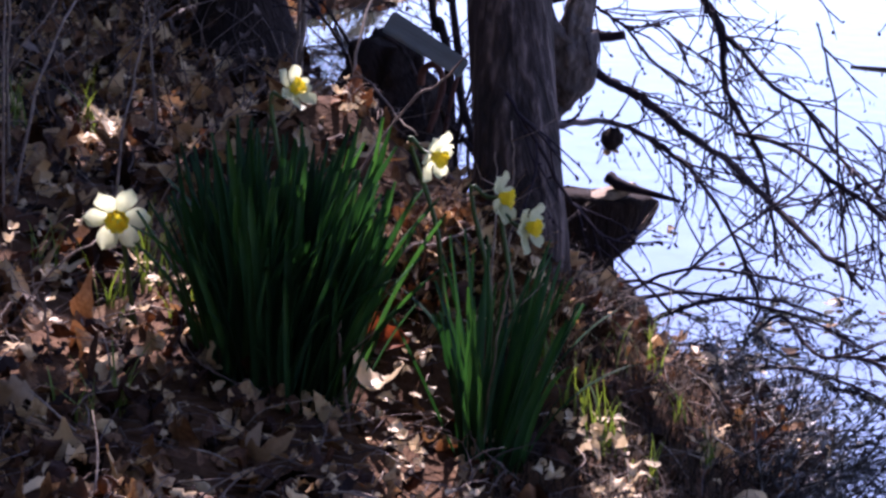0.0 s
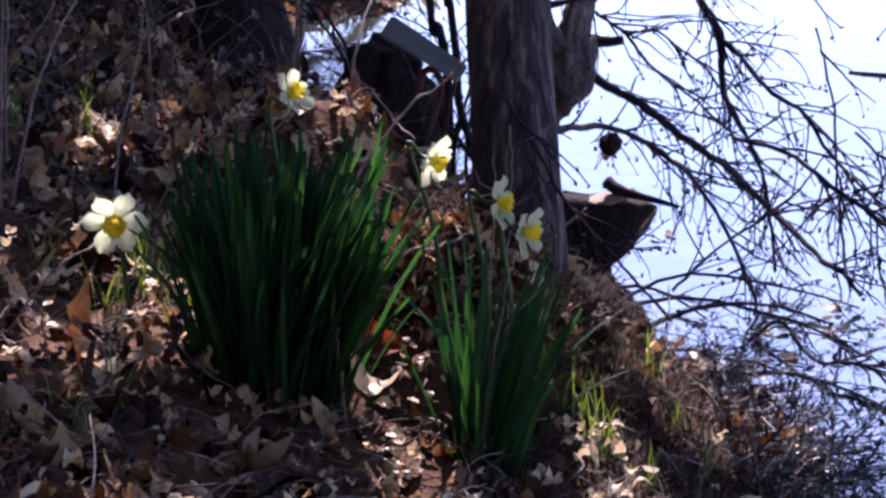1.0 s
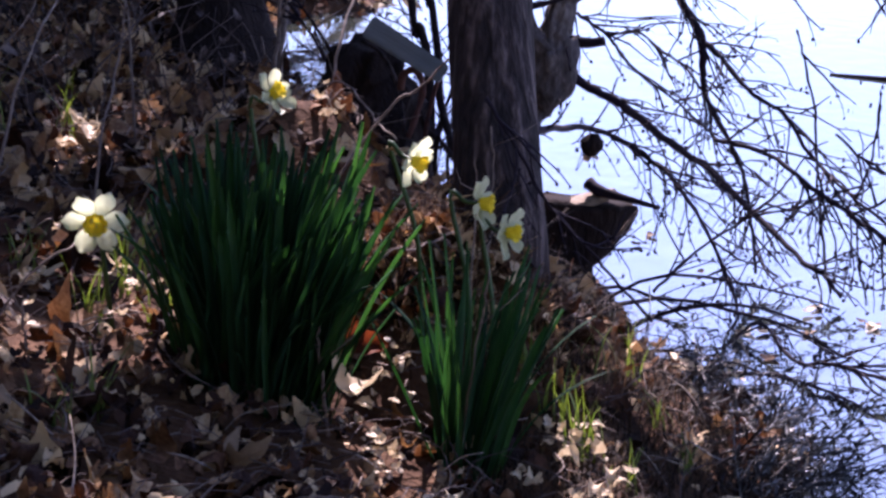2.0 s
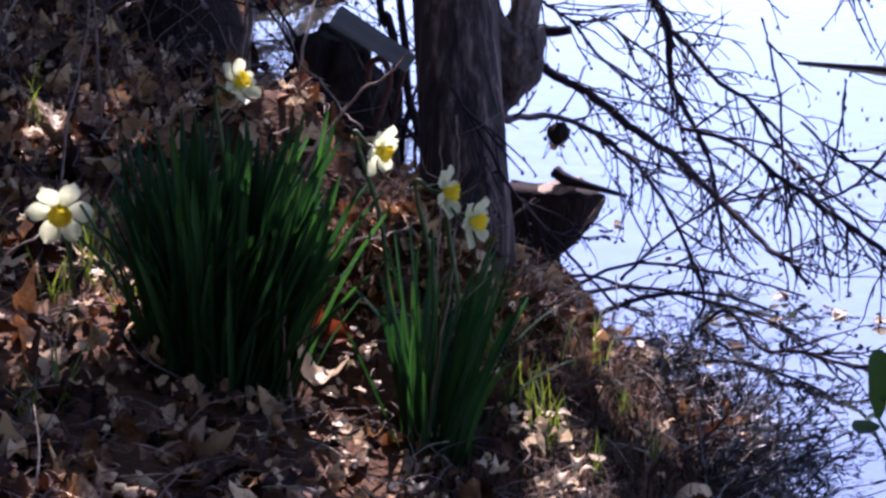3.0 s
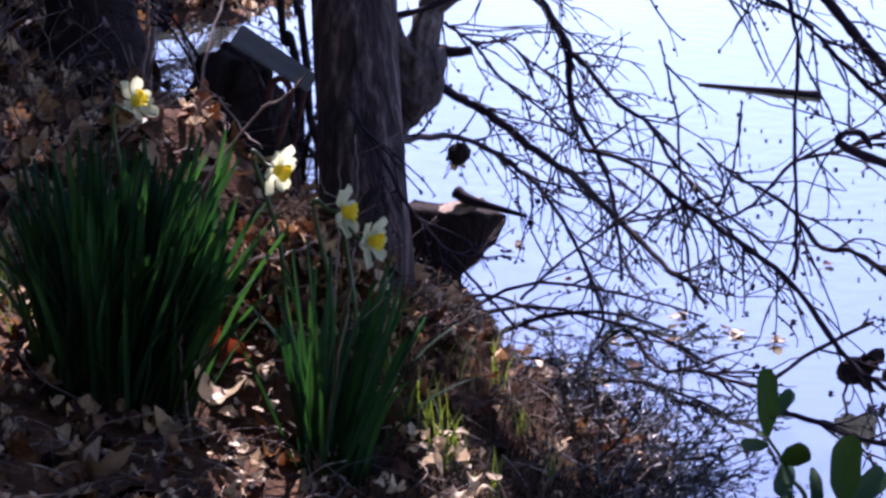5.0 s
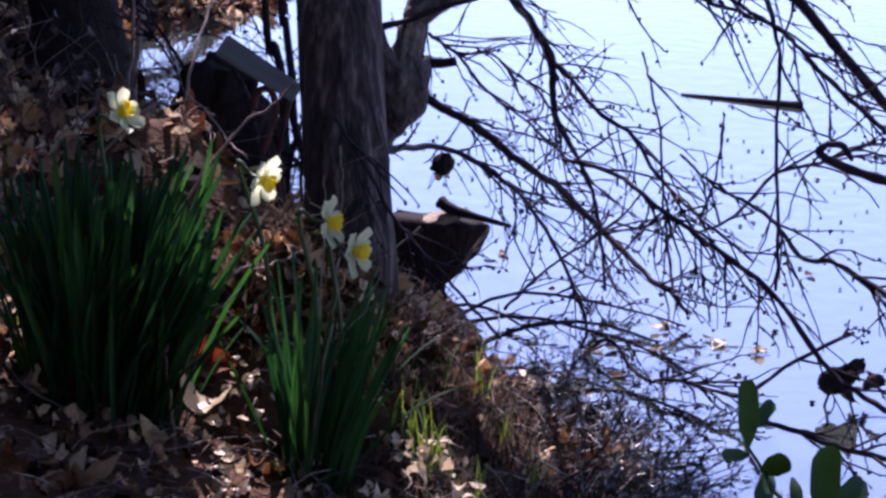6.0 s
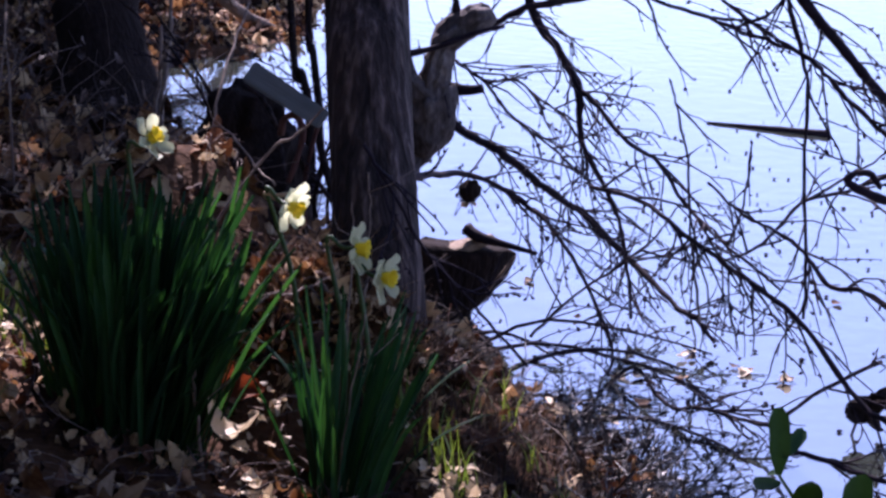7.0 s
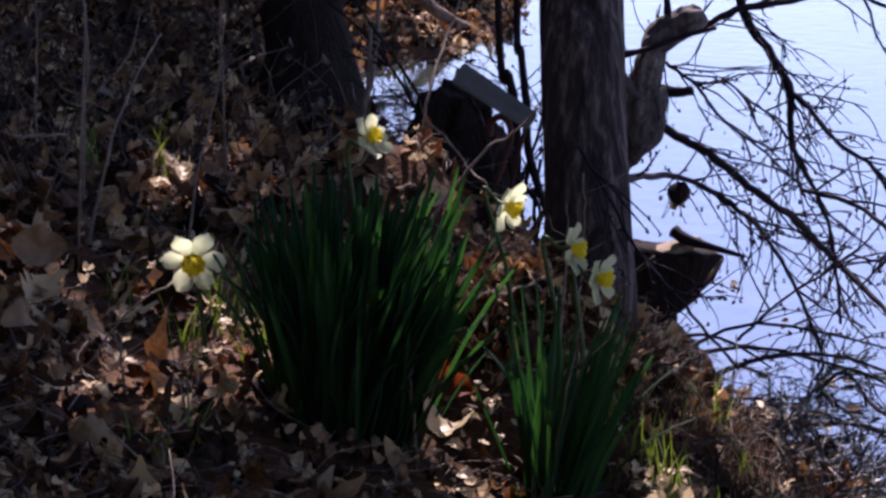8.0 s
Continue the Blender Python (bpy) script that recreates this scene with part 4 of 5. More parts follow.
def build_stumps():
    root = holder("waterside_stump", (0.352, 4.04, 0.0), "dark undercut tree stump with a pale sawn top at the waterline", "stump")
    o = Vector(root.location)
    top = 0.158
    bm = noisy_solid([(-0.065, 0, -0.10, 0.025), (-0.045, 0, 0.0, 0.046), (-0.028, 0, 0.055, 0.066), (-0.006, 0, 0.115, 0.086), (0, 0, top, 0.095)], 30, 0.25, 2.0)
    for v in bm.verts:
        v.co.y *= 0.5
        v.co.x *= 1.4 if v.co.x < 0 else 1.0
        v.co += Vector((noise.noise(v.co * 45), 0.5 * noise.noise(v.co * 45 + Vector((3, 0, 0))), noise.noise(v.co * 30 + Vector((0, 8, 0))))) * 0.009
    part("stump_body", bm, ROT, root, "dark wet wood")
    s = Soup()
    s.tube([Vector((0, 0, top - 0.004)), Vector((-0.004, 0, top + 0.008))], 0.07, 0.062, 22)
    s.v = [(x * (1.5 if x < 0 else 1.0), y * 0.5, z + 0.004 * noise.noise(Vector((x, y, 0)) * 60)) for x, y, z in s.v]
    part("sawn_top", s.mesh("sawn_top", CUT, False), CUT, root, "pale sunlit sawn face")
    s = Soup()
    s.tube([Vector(q) - o for q in curve_points([(0.353, 4.042, 0.197), (0.377, 4.017, 0.187), (0.434, 3.983, 0.179), (0.494, 3.949, 0.171)], 4)], 0.016, 0.004, 8, 0.3)
    part("broken_branch", s.mesh("broken_branch", TWIG), TWIG, root)
    s = Soup()
    s.tube([Vector(q) - o for q in curve_points([(0.448, 3.947, 0.165), (0.422, 3.964, 0.120), (0.394, 3.999, 0.067)], 4)], 0.004, 0.003, 6, 0.2)
    part("root", s.mesh("root", DRY), DRY, root)
    # rotten stump that carries the board
    base = Vector((-0.055, 4.30, ground_z(-0.055, 4.30) - 0.02))
    root = holder("rotten_stump", base, "black rotten hollow stump at the edge of the cove", "stump")
    rings = [(Vector(q) - base, r) for q, r in (((-0.118, 4.300, 0.081), 0.13), ((-0.118, 4.300, 0.202), 0.122), ((-0.118, 4.310, 0.298), 0.112), ((-0.113, 4.329, 0.370), 0.092), ((-0.098, 4.345, 0.418), 0.062), ((-0.092, 4.345, 0.440), 0.03))]
    bm = noisy_solid([(*q, r) for q, r in rings], 36, 0.45, 7.0)
    for v in bm.verts:
        p = v.co * 26
        v.co += Vector((noise.noise(p), noise.noise(p + Vector((7, 0, 0))), 0.6 * noise.noise(p + Vector((0, 5, 0))))) * 0.022
    part("stump_body", bm, ROT, root)
    for pts, r, mat in (([(-0.134, 4.263, 0.458), (-0.088, 4.224, 0.434), (-0.051, 4.171, 0.368), (-0.039, 4.123, 0.286)], 0.005, BARK), ([(-0.048, 4.171, 0.368), (-0.041, 4.171, 0.403), (-0.015, 4.164, 0.412), (0.000, 4.143, 0.380), (-0.012, 4.126, 0.329), (-0.031, 4.110, 0.277)], 0.009, REDBARK),
                        ([(0.010, 4.132, 0.151), (0.002, 4.162, 0.244), (0.020, 4.192, 0.338), (0.034, 4.208, 0.385)], 0.006, REDBARK), ([(0.035, 4.176, 0.125), (0.027, 4.203, 0.208), (0.042, 4.230, 0.291), (0.039, 4.264, 0.397)], 0.006, ROT),
                        ([(-0.017, 4.132, 0.151), (0.007, 4.185, 0.251), (-0.007, 4.218, 0.319)], 0.007, ROT), ([(0.066, 4.124, 0.128), (0.054, 4.151, 0.209), (0.066, 4.185, 0.315)], 0.005, ROT), ([(-0.005, 4.195, 0.184), (0.032, 4.209, 0.226), (0.076, 4.216, 0.249)], 0.004, ROT)):
        s = Soup()
        s.tube([Vector(q) - base for q in curve_points(pts, 5)], r, r * 0.7, 8, 0.3)
        part("splinter", s.mesh("splinter", mat), mat, root, "reddish standing splinter of bark")
    # board on top
    a, c = Vector((-0.105, 4.221, 0.489)), Vector((0.031, 4.095, 0.428))
    way = (c - a).normalized()
    across = Vector((0.0, 0.55, 0.85))
    across = (across - way * across.dot(way)).normalized()
    up = way.cross(across)
    length, wide, thick = (c - a).length + 0.04, 0.052, 0.014
    bm = bmesh.new()
    bmesh.ops.create_cube(bm, size=1)
    for v in bm.verts:
        v.co = Vector((v.co.x * length, v.co.y * wide * (0.8 if v.co.x > 0 else 1.0), v.co.z * thick))
    bmesh.ops.bevel(bm, geom=bm.edges[:], offset=0.004, segments=2, affect="EDGES")
    ob = thing("weathered_board", bm, BOARD, "grey-green weathered board lying aslant on the rotten stump", "board", smooth=False)
    ob.matrix_basis = Matrix.Translation((a + c) / 2) @ Matrix((way, across, up)).transposed().to_4x4()


build_stumps()


# ---- floating things ----
def build_floats():
    rng = random.Random(17)
    shapes = [soup("floating_leaf", *crumpled_leaf(rng, 0.055), SUNFLECK if k < 1 else LEAF_ONE) for k in range(5)]
    for q in ((0.804, 3.770, 0.000), (0.760, 3.648, 0.000), (0.879, 3.720, 0.000), (0.625, 3.661, 0.000), (0.522, 4.292, 0.000), (0.482, 4.221, 0.000), (0.500, 3.494, 0.000), (0.580, 3.471, 0.000), (0.498, 3.330, 0.000), (0.662, 3.515, 0.000), (0.451, 3.413, 0.000),
              (0.899, 3.693, 0.000), (0.966, 3.636, 0.000), (0.677, 3.662, 0.000), (0.597, 4.026, 0.000), (0.514, 4.283, 0.000), (1.200, 4.141, 0.000)):
        ob = thing("floating_leaf", shapes[rng.randrange(5)], LEAF_ONE, "dead brown leaf floating on the pond", "leaf", "floating leaves")
        ob.matrix_basis = Matrix.Translation((q[0], q[1], 0.004)) @ Euler((rng.uniform(-0.1, 0.1), rng.uniform(-0.1, 0.1), rng.uniform(0, 6.3))).to_matrix().to_4x4() @ Matrix.Diagonal((rng.uniform(0.35, 0.7), rng.uniform(0.35, 0.7), 0.25, 1))
    # leaves whose pale colour paints the sun glints at the water's edge
    for q, size in (((0.449, 3.22, 0.095), 0.045), ((0.471, 3.225, 0.085), 0.035), ((0.440, 3.23, 0.11), 0.025), ((0.554, 3.22, 0.072), 0.026), ((0.629, 3.637, 0.0), 0.03), ((0.648, 3.66, 0.0), 0.02), ((0.786, 3.776, 0.000), 0.034), ((0.805, 3.801, 0.000), 0.025), ((0.896, 3.687, 0.000), 0.032), ((0.966, 3.632, 0.000), 0.03), ((0.641, 3.664, 0.000), 0.022), ((0.673, 3.651, 0.000), 0.022)):
        ob = thing("floating_leaf", soup("floating_leaf", *crumpled_leaf(rng, size), SUNFLECK), SUNFLECK, "leaf at the water's edge coloured pale as a sun glint", "leaf", "floating leaves")
        ob.matrix_basis = Matrix.Translation((q[0], q[1], q[2] + 0.007)) @ Euler((rng.uniform(-0.15, 0.1), rng.uniform(-0.1, 0.1), rng.uniform(0, 6.3))).to_matrix().to_4x4() @ Matrix.Diagonal((1.2, 1.2, 0.4, 1))
    # withered leaves caught in a bunch on the low twigs
    mid = Vector((1.045, 3.36, 0.05))
    root = holder("withered_leaf_bunch", (mid.x, mid.y, 0.0), "bunch of dark withered leaves caught in low twigs over the water", "leaf bunch")
    for k, (dx, dy, dz, size) in enumerate(((0.0, 0.0, 0.0, 0.08), (0.035, 0.01, 0.02, 0.07), (0.03, -0.01, -0.02, 0.06), (-0.03, 0.0, 0.012, 0.045), (0.06, 0.0, 0.0, 0.06))):
        ob = part("withered_leaf", soup("withered_leaf", *crumpled_leaf(rng, size), ROT), ROT, root)
        ob.matrix_basis = Matrix.Translation((dx, dy, mid.z + dz)) @ Euler((1.1 + 0.3 * k, 0.25 * k - 0.4, 0.5 * k)).to_matrix().to_4x4()
    s = Soup()
    s.tube(curve_points([(-0.02, 0.0, -0.01), (0.0, 0.0, mid.z), (0.04, 0.01, mid.z + 0.03)], 4), 0.003, 0.002, 6)
    part("twig", s.mesh("twig", TWIG), TWIG, root)
    a, c = Vector((1.256, 5.969, 0.000)), Vector((1.603, 5.812, 0.000))
    s = Soup()
    s.tube([q + Vector((0, 0, 0.003)) for q in curve_points([a, a.lerp(c, 0.35), a.lerp(c, 0.7), c], 4)], 0.003, 0.017, 8, 0.25)
    thing("floating_stick", s.mesh("floating_stick", TWIG), TWIG, "dark tapering stick floating on the pond", "stick")
    s = Soup()
    for _ in range(260):
        q = Vector((rng.uniform(-0.1, 1.6), rng.uniform(3.2, 6.0), 0.003))
        if q.x < shore_x(q.y) + 0.05:
            continue
        s.bud(q, Vector((rng.gauss(0, 1), rng.gauss(0, 1), 0.1)), rng.uniform(0.004, 0.011))
    thing("floating_debris", s.mesh("floating_debris", TWIG), TWIG, "dark specks of bark and buds afloat on the water", "debris", kind="stuff")
    # dark seed ball that hangs from a low limb
    top = Vector((0.335, 3.843, 0.362))
    mid = Vector((0.339, 3.835, 0.337))
    root = holder("hanging_seed_ball", mid, "dark round seed ball hanging from a low limb", "seed ball")
    bm = bmesh.new()
    bmesh.ops.create_icosphere(bm, subdivisions=3, radius=0.023)
    for v in bm.verts:
        v.co *= 1 + 0.22 * noise.noise(v.co * 90)
    part("ball", bm, ROT, root)
    s = Soup()
    s.tube([Vector((0, 0, 0.015)), (top - mid) * 0.6, top - mid], 0.002, 0.0015, 5)
    part("stalk", s.mesh("stalk", TWIG), TWIG, root)
    v, f = oak_leaf(rng, 2, 0.03, 0.6)
    ob = part("dry_bract", soup("dry_bract", v, f, LEAF_ONE), LEAF_ONE, root, "pale dry bract under the ball")
    ob.location = (0.0, 0.0, -0.026)


build_floats()


# ---- evergreen seedling ----
def broad_leaf(length, width, rng):
    n, verts, faces = 8, [], []
    bend = rng.uniform(-0.25, 0.5)
    for k in range(n + 1):
        t = k / n
        w = width * 0.5 * min(1.0, 0.25 + 2.2 * t) * (1.0 if t < 0.8 else math.sqrt(max(0.2, 1 - ((t - 0.8) / 0.21) ** 2)))
        for u in (-1, -0.5, 0, 0.5, 1):
            verts.append((length * t, w * u, -bend * length * t * t + abs(u) * w * 0.25))
    for k in range(n):
        for j in range(4):
            a = k * 5 + j
            faces.append((a, a + 1, a + 6, a + 5))
    return soup("leaf", verts, faces, BROAD)


def build_seedling():
    rng = random.Random(9)
    top = Vector((0.496, 1.825, 0.571))
    foot = Vector((top.x + 0.03, top.y - 0.03, ground_z(top.x + 0.03, top.y - 0.03)))
    root = holder("evergreen_seedling", foot, "evergreen seedling with glossy dark oval leaves on the bank", "shrub")
    s = Soup()
    mid = Vector((0.520, 1.812, 0.533))
    s.tube([q - foot for q in curve_points([foot, Vector((0.537, 1.791, 0.471)), mid, top], 5)], 0.0035, 0.0018, 7)
    part("stem", s.mesh("stem", STEM), STEM, root)
    s = Soup()
    side = Vector((0.575, 1.799, 0.504))
    s.tube([q - foot for q in curve_points([Vector((0.537, 1.791, 0.471)), Vector((0.560, 1.794, 0.485)), side], 4)], 0.0028, 0.0018, 7)
    part("side_stem", s.mesh("side_stem", STEM), STEM, root)
    # place of the leaf's foot, its tip, width
    for a, c, w in (((0.496, 1.825, 0.571), (0.494, 1.833, 0.640), 0.023), ((0.498, 1.826, 0.590), (0.528, 1.858, 0.608), 0.015),
                    ((0.498, 1.823, 0.563), (0.454, 1.788, 0.576), 0.014), ((0.499, 1.826, 0.572), (0.479, 1.885, 0.555), 0.012),
                    ((0.510, 1.817, 0.546), (0.536, 1.766, 0.590), 0.022), ((0.520, 1.816, 0.547), (0.497, 1.754, 0.545), 0.02),
                    ((0.542, 1.813, 0.542), (0.542, 1.767, 0.530), 0.014), ((0.575, 1.799, 0.505), (0.565, 1.805, 0.585), 0.034),
                    ((0.520, 1.812, 0.533), (0.500, 1.747, 0.526), 0.012), ((0.576, 1.799, 0.505), (0.632, 1.836, 0.531), 0.026),
                    ((0.575, 1.799, 0.503), (0.517, 1.746, 0.523), 0.018), ((0.577, 1.798, 0.503), (0.591, 1.729, 0.518), 0.02)):
        a, c = Vector(a), Vector(c)
        way = (c - a).normalized()
        face = Vector((0.1, -0.9, 0.55))
        face = (face - way * face.dot(way)).normalized()
        ob = part("leaf", broad_leaf((c - a).length, w, rng), BROAD, root)
        ob.matrix_basis = Matrix.Translation(a - foot) @ Matrix((way, face.cross(way), face)).transposed().to_4x4()


build_seedling()


# ---- dry stalks, shoots, brush ----
STALK_RNG = random.Random(14)


def stalk(pts, r):
    """A dry stalk along its bends, run down into the ground."""
    rng = STALK_RNG
    line = [Vector(q) for q in pts]
    way = ((line[0] - line[1]).normalized() + Vector((0, 0, -0.6))).normalized()
    low = line[0].copy()
    while low.z > max(0.0, ground_z(low.x, low.y)) - 0.01:
        low = low + way * 0.02
    if (low - line[0]).length > 0.03:
        line = [low] + line
    s = Soup()
    pts2 = [q + Vector((rng.gauss(0, 1), rng.gauss(0, 1), rng.gauss(0, 1))) * 0.0014 for q in curve_points(line, 5)]
    s.tube(pts2, r * 0.6, r * 0.42, 6, 0.3)
    for _ in range(2):
        k = rng.randrange(2, len(pts2) - 1)
        d = Vector((rng.gauss(0, 1), rng.gauss(0, 0.5), rng.uniform(0.2, 1))).normalized()
        s.tube([pts2[k], pts2[k] + d * 0.04, pts2[k] + d * 0.07 + Vector((0.01, 0, 0.015))], r * 0.35, r * 0.2, 4)
    thing("dry_stalk", s.mesh("dry_stalk", DRY), DRY, "thin dry pale stalk standing out of the leaf litter", "stalk", "dry stalks")


stalk([(-0.600, 3.585, 0.409), (-0.587, 3.663, 0.488), (-0.575, 3.722, 0.573), (-0.567, 3.782, 0.693)], 0.0045)
stalk([(-0.615, 2.938, 0.359), (-0.556, 2.970, 0.394), (-0.536, 3.152, 0.372)], 0.004)
stalk([(-0.454, 3.380, 0.426), (-0.379, 3.352, 0.500), (-0.314, 3.419, 0.545)], 0.003)
stalk([(-0.373, 4.481, 0.255), (-0.340, 4.517, 0.367), (-0.334, 4.570, 0.530)], 0.009)
stalk([(-0.077, 3.304, 0.517), (-0.014, 3.319, 0.564), (0.045, 3.337, 0.619), (0.072, 3.351, 0.661)], 0.0045)
stalk([(-0.258, 3.607, 0.479), (-0.195, 3.616, 0.504), (-0.142, 3.617, 0.507), (-0.086, 3.499, 0.468), (-0.044, 3.391, 0.460)], 0.004)
stalk([(0.109, 3.007, 0.412), (0.112, 3.035, 0.497), (0.110, 3.059, 0.570)], 0.0032)
stalk([(0.081, 2.962, 0.435), (0.085, 2.981, 0.494), (0.081, 2.995, 0.536)], 0.003)
stalk([(-0.061, 2.946, 0.385), (-0.021, 2.950, 0.397), (0.014, 3.002, 0.395), (0.060, 3.055, 0.397)], 0.003)
stalk([(-0.211, 3.130, 0.304), (-0.076, 2.993, 0.369)], 0.003)
stalk([(-0.851, 3.823, 0.496), (-0.773, 3.854, 0.591), (-0.761, 3.931, 0.667)], 0.004)
stalk([(-0.801, 3.513, 0.512), (-0.803, 3.565, 0.606), (-0.811, 3.633, 0.719)], 0.005)
stalk([(-1.012, 4.060, 0.487), (-1.011, 4.091, 0.591), (-1.018, 4.125, 0.706)], 0.006)
stalk([(-0.865, 3.855, 0.486), (-0.861, 3.891, 0.607), (-0.880, 3.926, 0.727)], 0.007)
stalk([(-0.898, 3.152, 0.580), (-0.822, 3.157, 0.589), (-0.756, 3.209, 0.583)], 0.0045)
stalk([(-0.768, 3.647, 0.478), (-0.735, 3.783, 0.584), (-0.714, 3.902, 0.631)], 0.006)
stalk([(-0.372, 5.039, 0.213), (-0.360, 5.076, 0.334), (-0.350, 5.110, 0.448), (-0.348, 5.160, 0.619)], 0.014)
stalk([(-0.655, 4.359, 0.406), (-0.664, 4.399, 0.541), (-0.665, 4.439, 0.677)], 0.006)
stalk([(-0.178, 4.131, 0.476), (-0.136, 4.323, 0.590), (-0.089, 4.460, 0.696)], 0.006)
stalk([(-0.149, 2.74, 0.271), (-0.154, 2.74, 0.320), (-0.151, 2.74, 0.356)], 0.005)
stalk([(0.079, 2.69, 0.339), (0.089, 2.69, 0.391), (0.096, 2.69, 0.451)], 0.003)
stalk([(-0.599, 2.811, 0.293), (-0.605, 2.827, 0.342), (-0.595, 2.832, 0.359)], 0.004)


def build_sticks():
    rng = random.Random(51)
    s = Soup()
    for _ in range(1500):
        y = 1.8 + 5.2 * rng.random() ** 1.4
        x = shore_x(y) - 0.02 - rng.random() * (1.6 + 0.14 * y)
        z = ground_z(x, y) + rng.uniform(0.01, 0.06)
        a, length = rng.uniform(0, 6.283), rng.uniform(0.03, 0.13)
        d = Vector((math.cos(a), math.sin(a), rng.gauss(0.12, 0.3)))
        p = Vector((x, y, z))
        s.tube(curve_points([p, p + d * length * 0.5 + Vector((rng.gauss(0, 0.016), rng.gauss(0, 0.016), 0.004)), p + d * length], 3), rng.uniform(0.0006, 0.0018), 0.0005, 4)
    thing("twig_litter", s.mesh("twig_litter", BRAMBLE), BRAMBLE, "fine dry twigs and stems scattered over the leaf litter", "twigs", kind="stuff")
    s = Soup()
    for _ in range(1700):
        y = 1.9 + 3.6 * rng.random() ** 1.3
        x = shore_x(y) - 0.02 - rng.random() * (1.3 + 0.14 * y)
        a, length, rise = rng.uniform(0, 6.283), rng.uniform(0.025, 0.11), rng.gauss(0.1, 0.3)
        p, d = Vector((x, y, ground_z(x, y) + rng.uniform(0.015, 0.045))), Vector((math.cos(a), math.sin(a), rise))
        bow = Vector((rng.gauss(0, 0.012), rng.gauss(0, 0.012), rng.uniform(0, 0.012)))
        s.tube(curve_points([p, p + d * length * 0.5 + bow, p + d * length], 3), rng.uniform(0.0008, 0.0022), 0.0006, 4)
    thing("straw_litter", s.mesh("straw_litter", DRY), DRY, "pale broken straw and leaf stalks strewn over the dead leaves", "straw", kind="stuff")


def grass_blade(s, p, out, height, width, rng):
    base = len(s.v)
    side = Vector((-out.y, out.x, 0)).normalized() * width * 0.5
    n = 4
    for k in range(n + 1):
        t = k / n
        q = p + Vector((0, 0, 1)) * height * t * (1 - 0.25 * t * out.length) + out * height * t * t * 0.7
        w = side * (1 - t * 0.85)
        s.v += [tuple(q - w), tuple(q + w)]
    for k in range(n):
        a = base + 2 * k
        s.f.append((a, a + 1, a + 3, a + 2))


def build_shoots():
    rng = random.Random(61)
    tufts = (((0.250, 2.823, 0.130), 0.11, 12), ((0.219, 2.889, 0.150), 0.09, 8), ((-0.684, 3.235, 0.300), 0.08, 10), ((-0.807, 4.359, 0.350), 0.12, 9), ((-0.522, 3.002, 0.280), 0.10, 12),
             ((-0.505, 2.590, 0.300), 0.08, 8), ((-0.506, 3.232, 0.260), 0.14, 12), ((0.350, 3.109, 0.100), 0.10, 8), ((0.285, 3.034, 0.120), 0.08, 7), ((-0.190, 4.483, 0.200), 0.12, 16),
             ((-0.463, 2.677, 0.300), 0.09, 8), ((-0.935, 4.195, 0.400), 0.16, 10), ((-0.418, 3.031, 0.250), 0.1, 9), ((0.159, 2.936, 0.150), 0.1, 9), ((0.313, 2.738, 0.084), 0.04, 8), ((0.415, 2.858, 0.067), 0.035, 8), ((0.389, 2.949, 0.086), 0.04, 6), ((-0.219, 5.173, 0.039), 0.1, 10))
    for q, h, count in tufts:
        x, y = q[0], q[1]
        s = Soup()
        for _ in range(count):
            p = Vector((x + rng.gauss(0, 0.014), y + rng.gauss(0, 0.014), 0))
            p.z = ground_z(p.x, p.y)
            a = rng.uniform(0, 6.283)
            grass_blade(s, p, Vector((math.cos(a), math.sin(a), 0)) * rng.uniform(0.1, 0.9), h * rng.uniform(0.6, 1.3) + 0.03, rng.uniform(0.004, 0.008), rng)
        thing("grass_tuft", s.mesh("grass_tuft", GRASS), GRASS, "small tuft of fresh green grass pushing through dead leaves", "grass", "grass tufts")


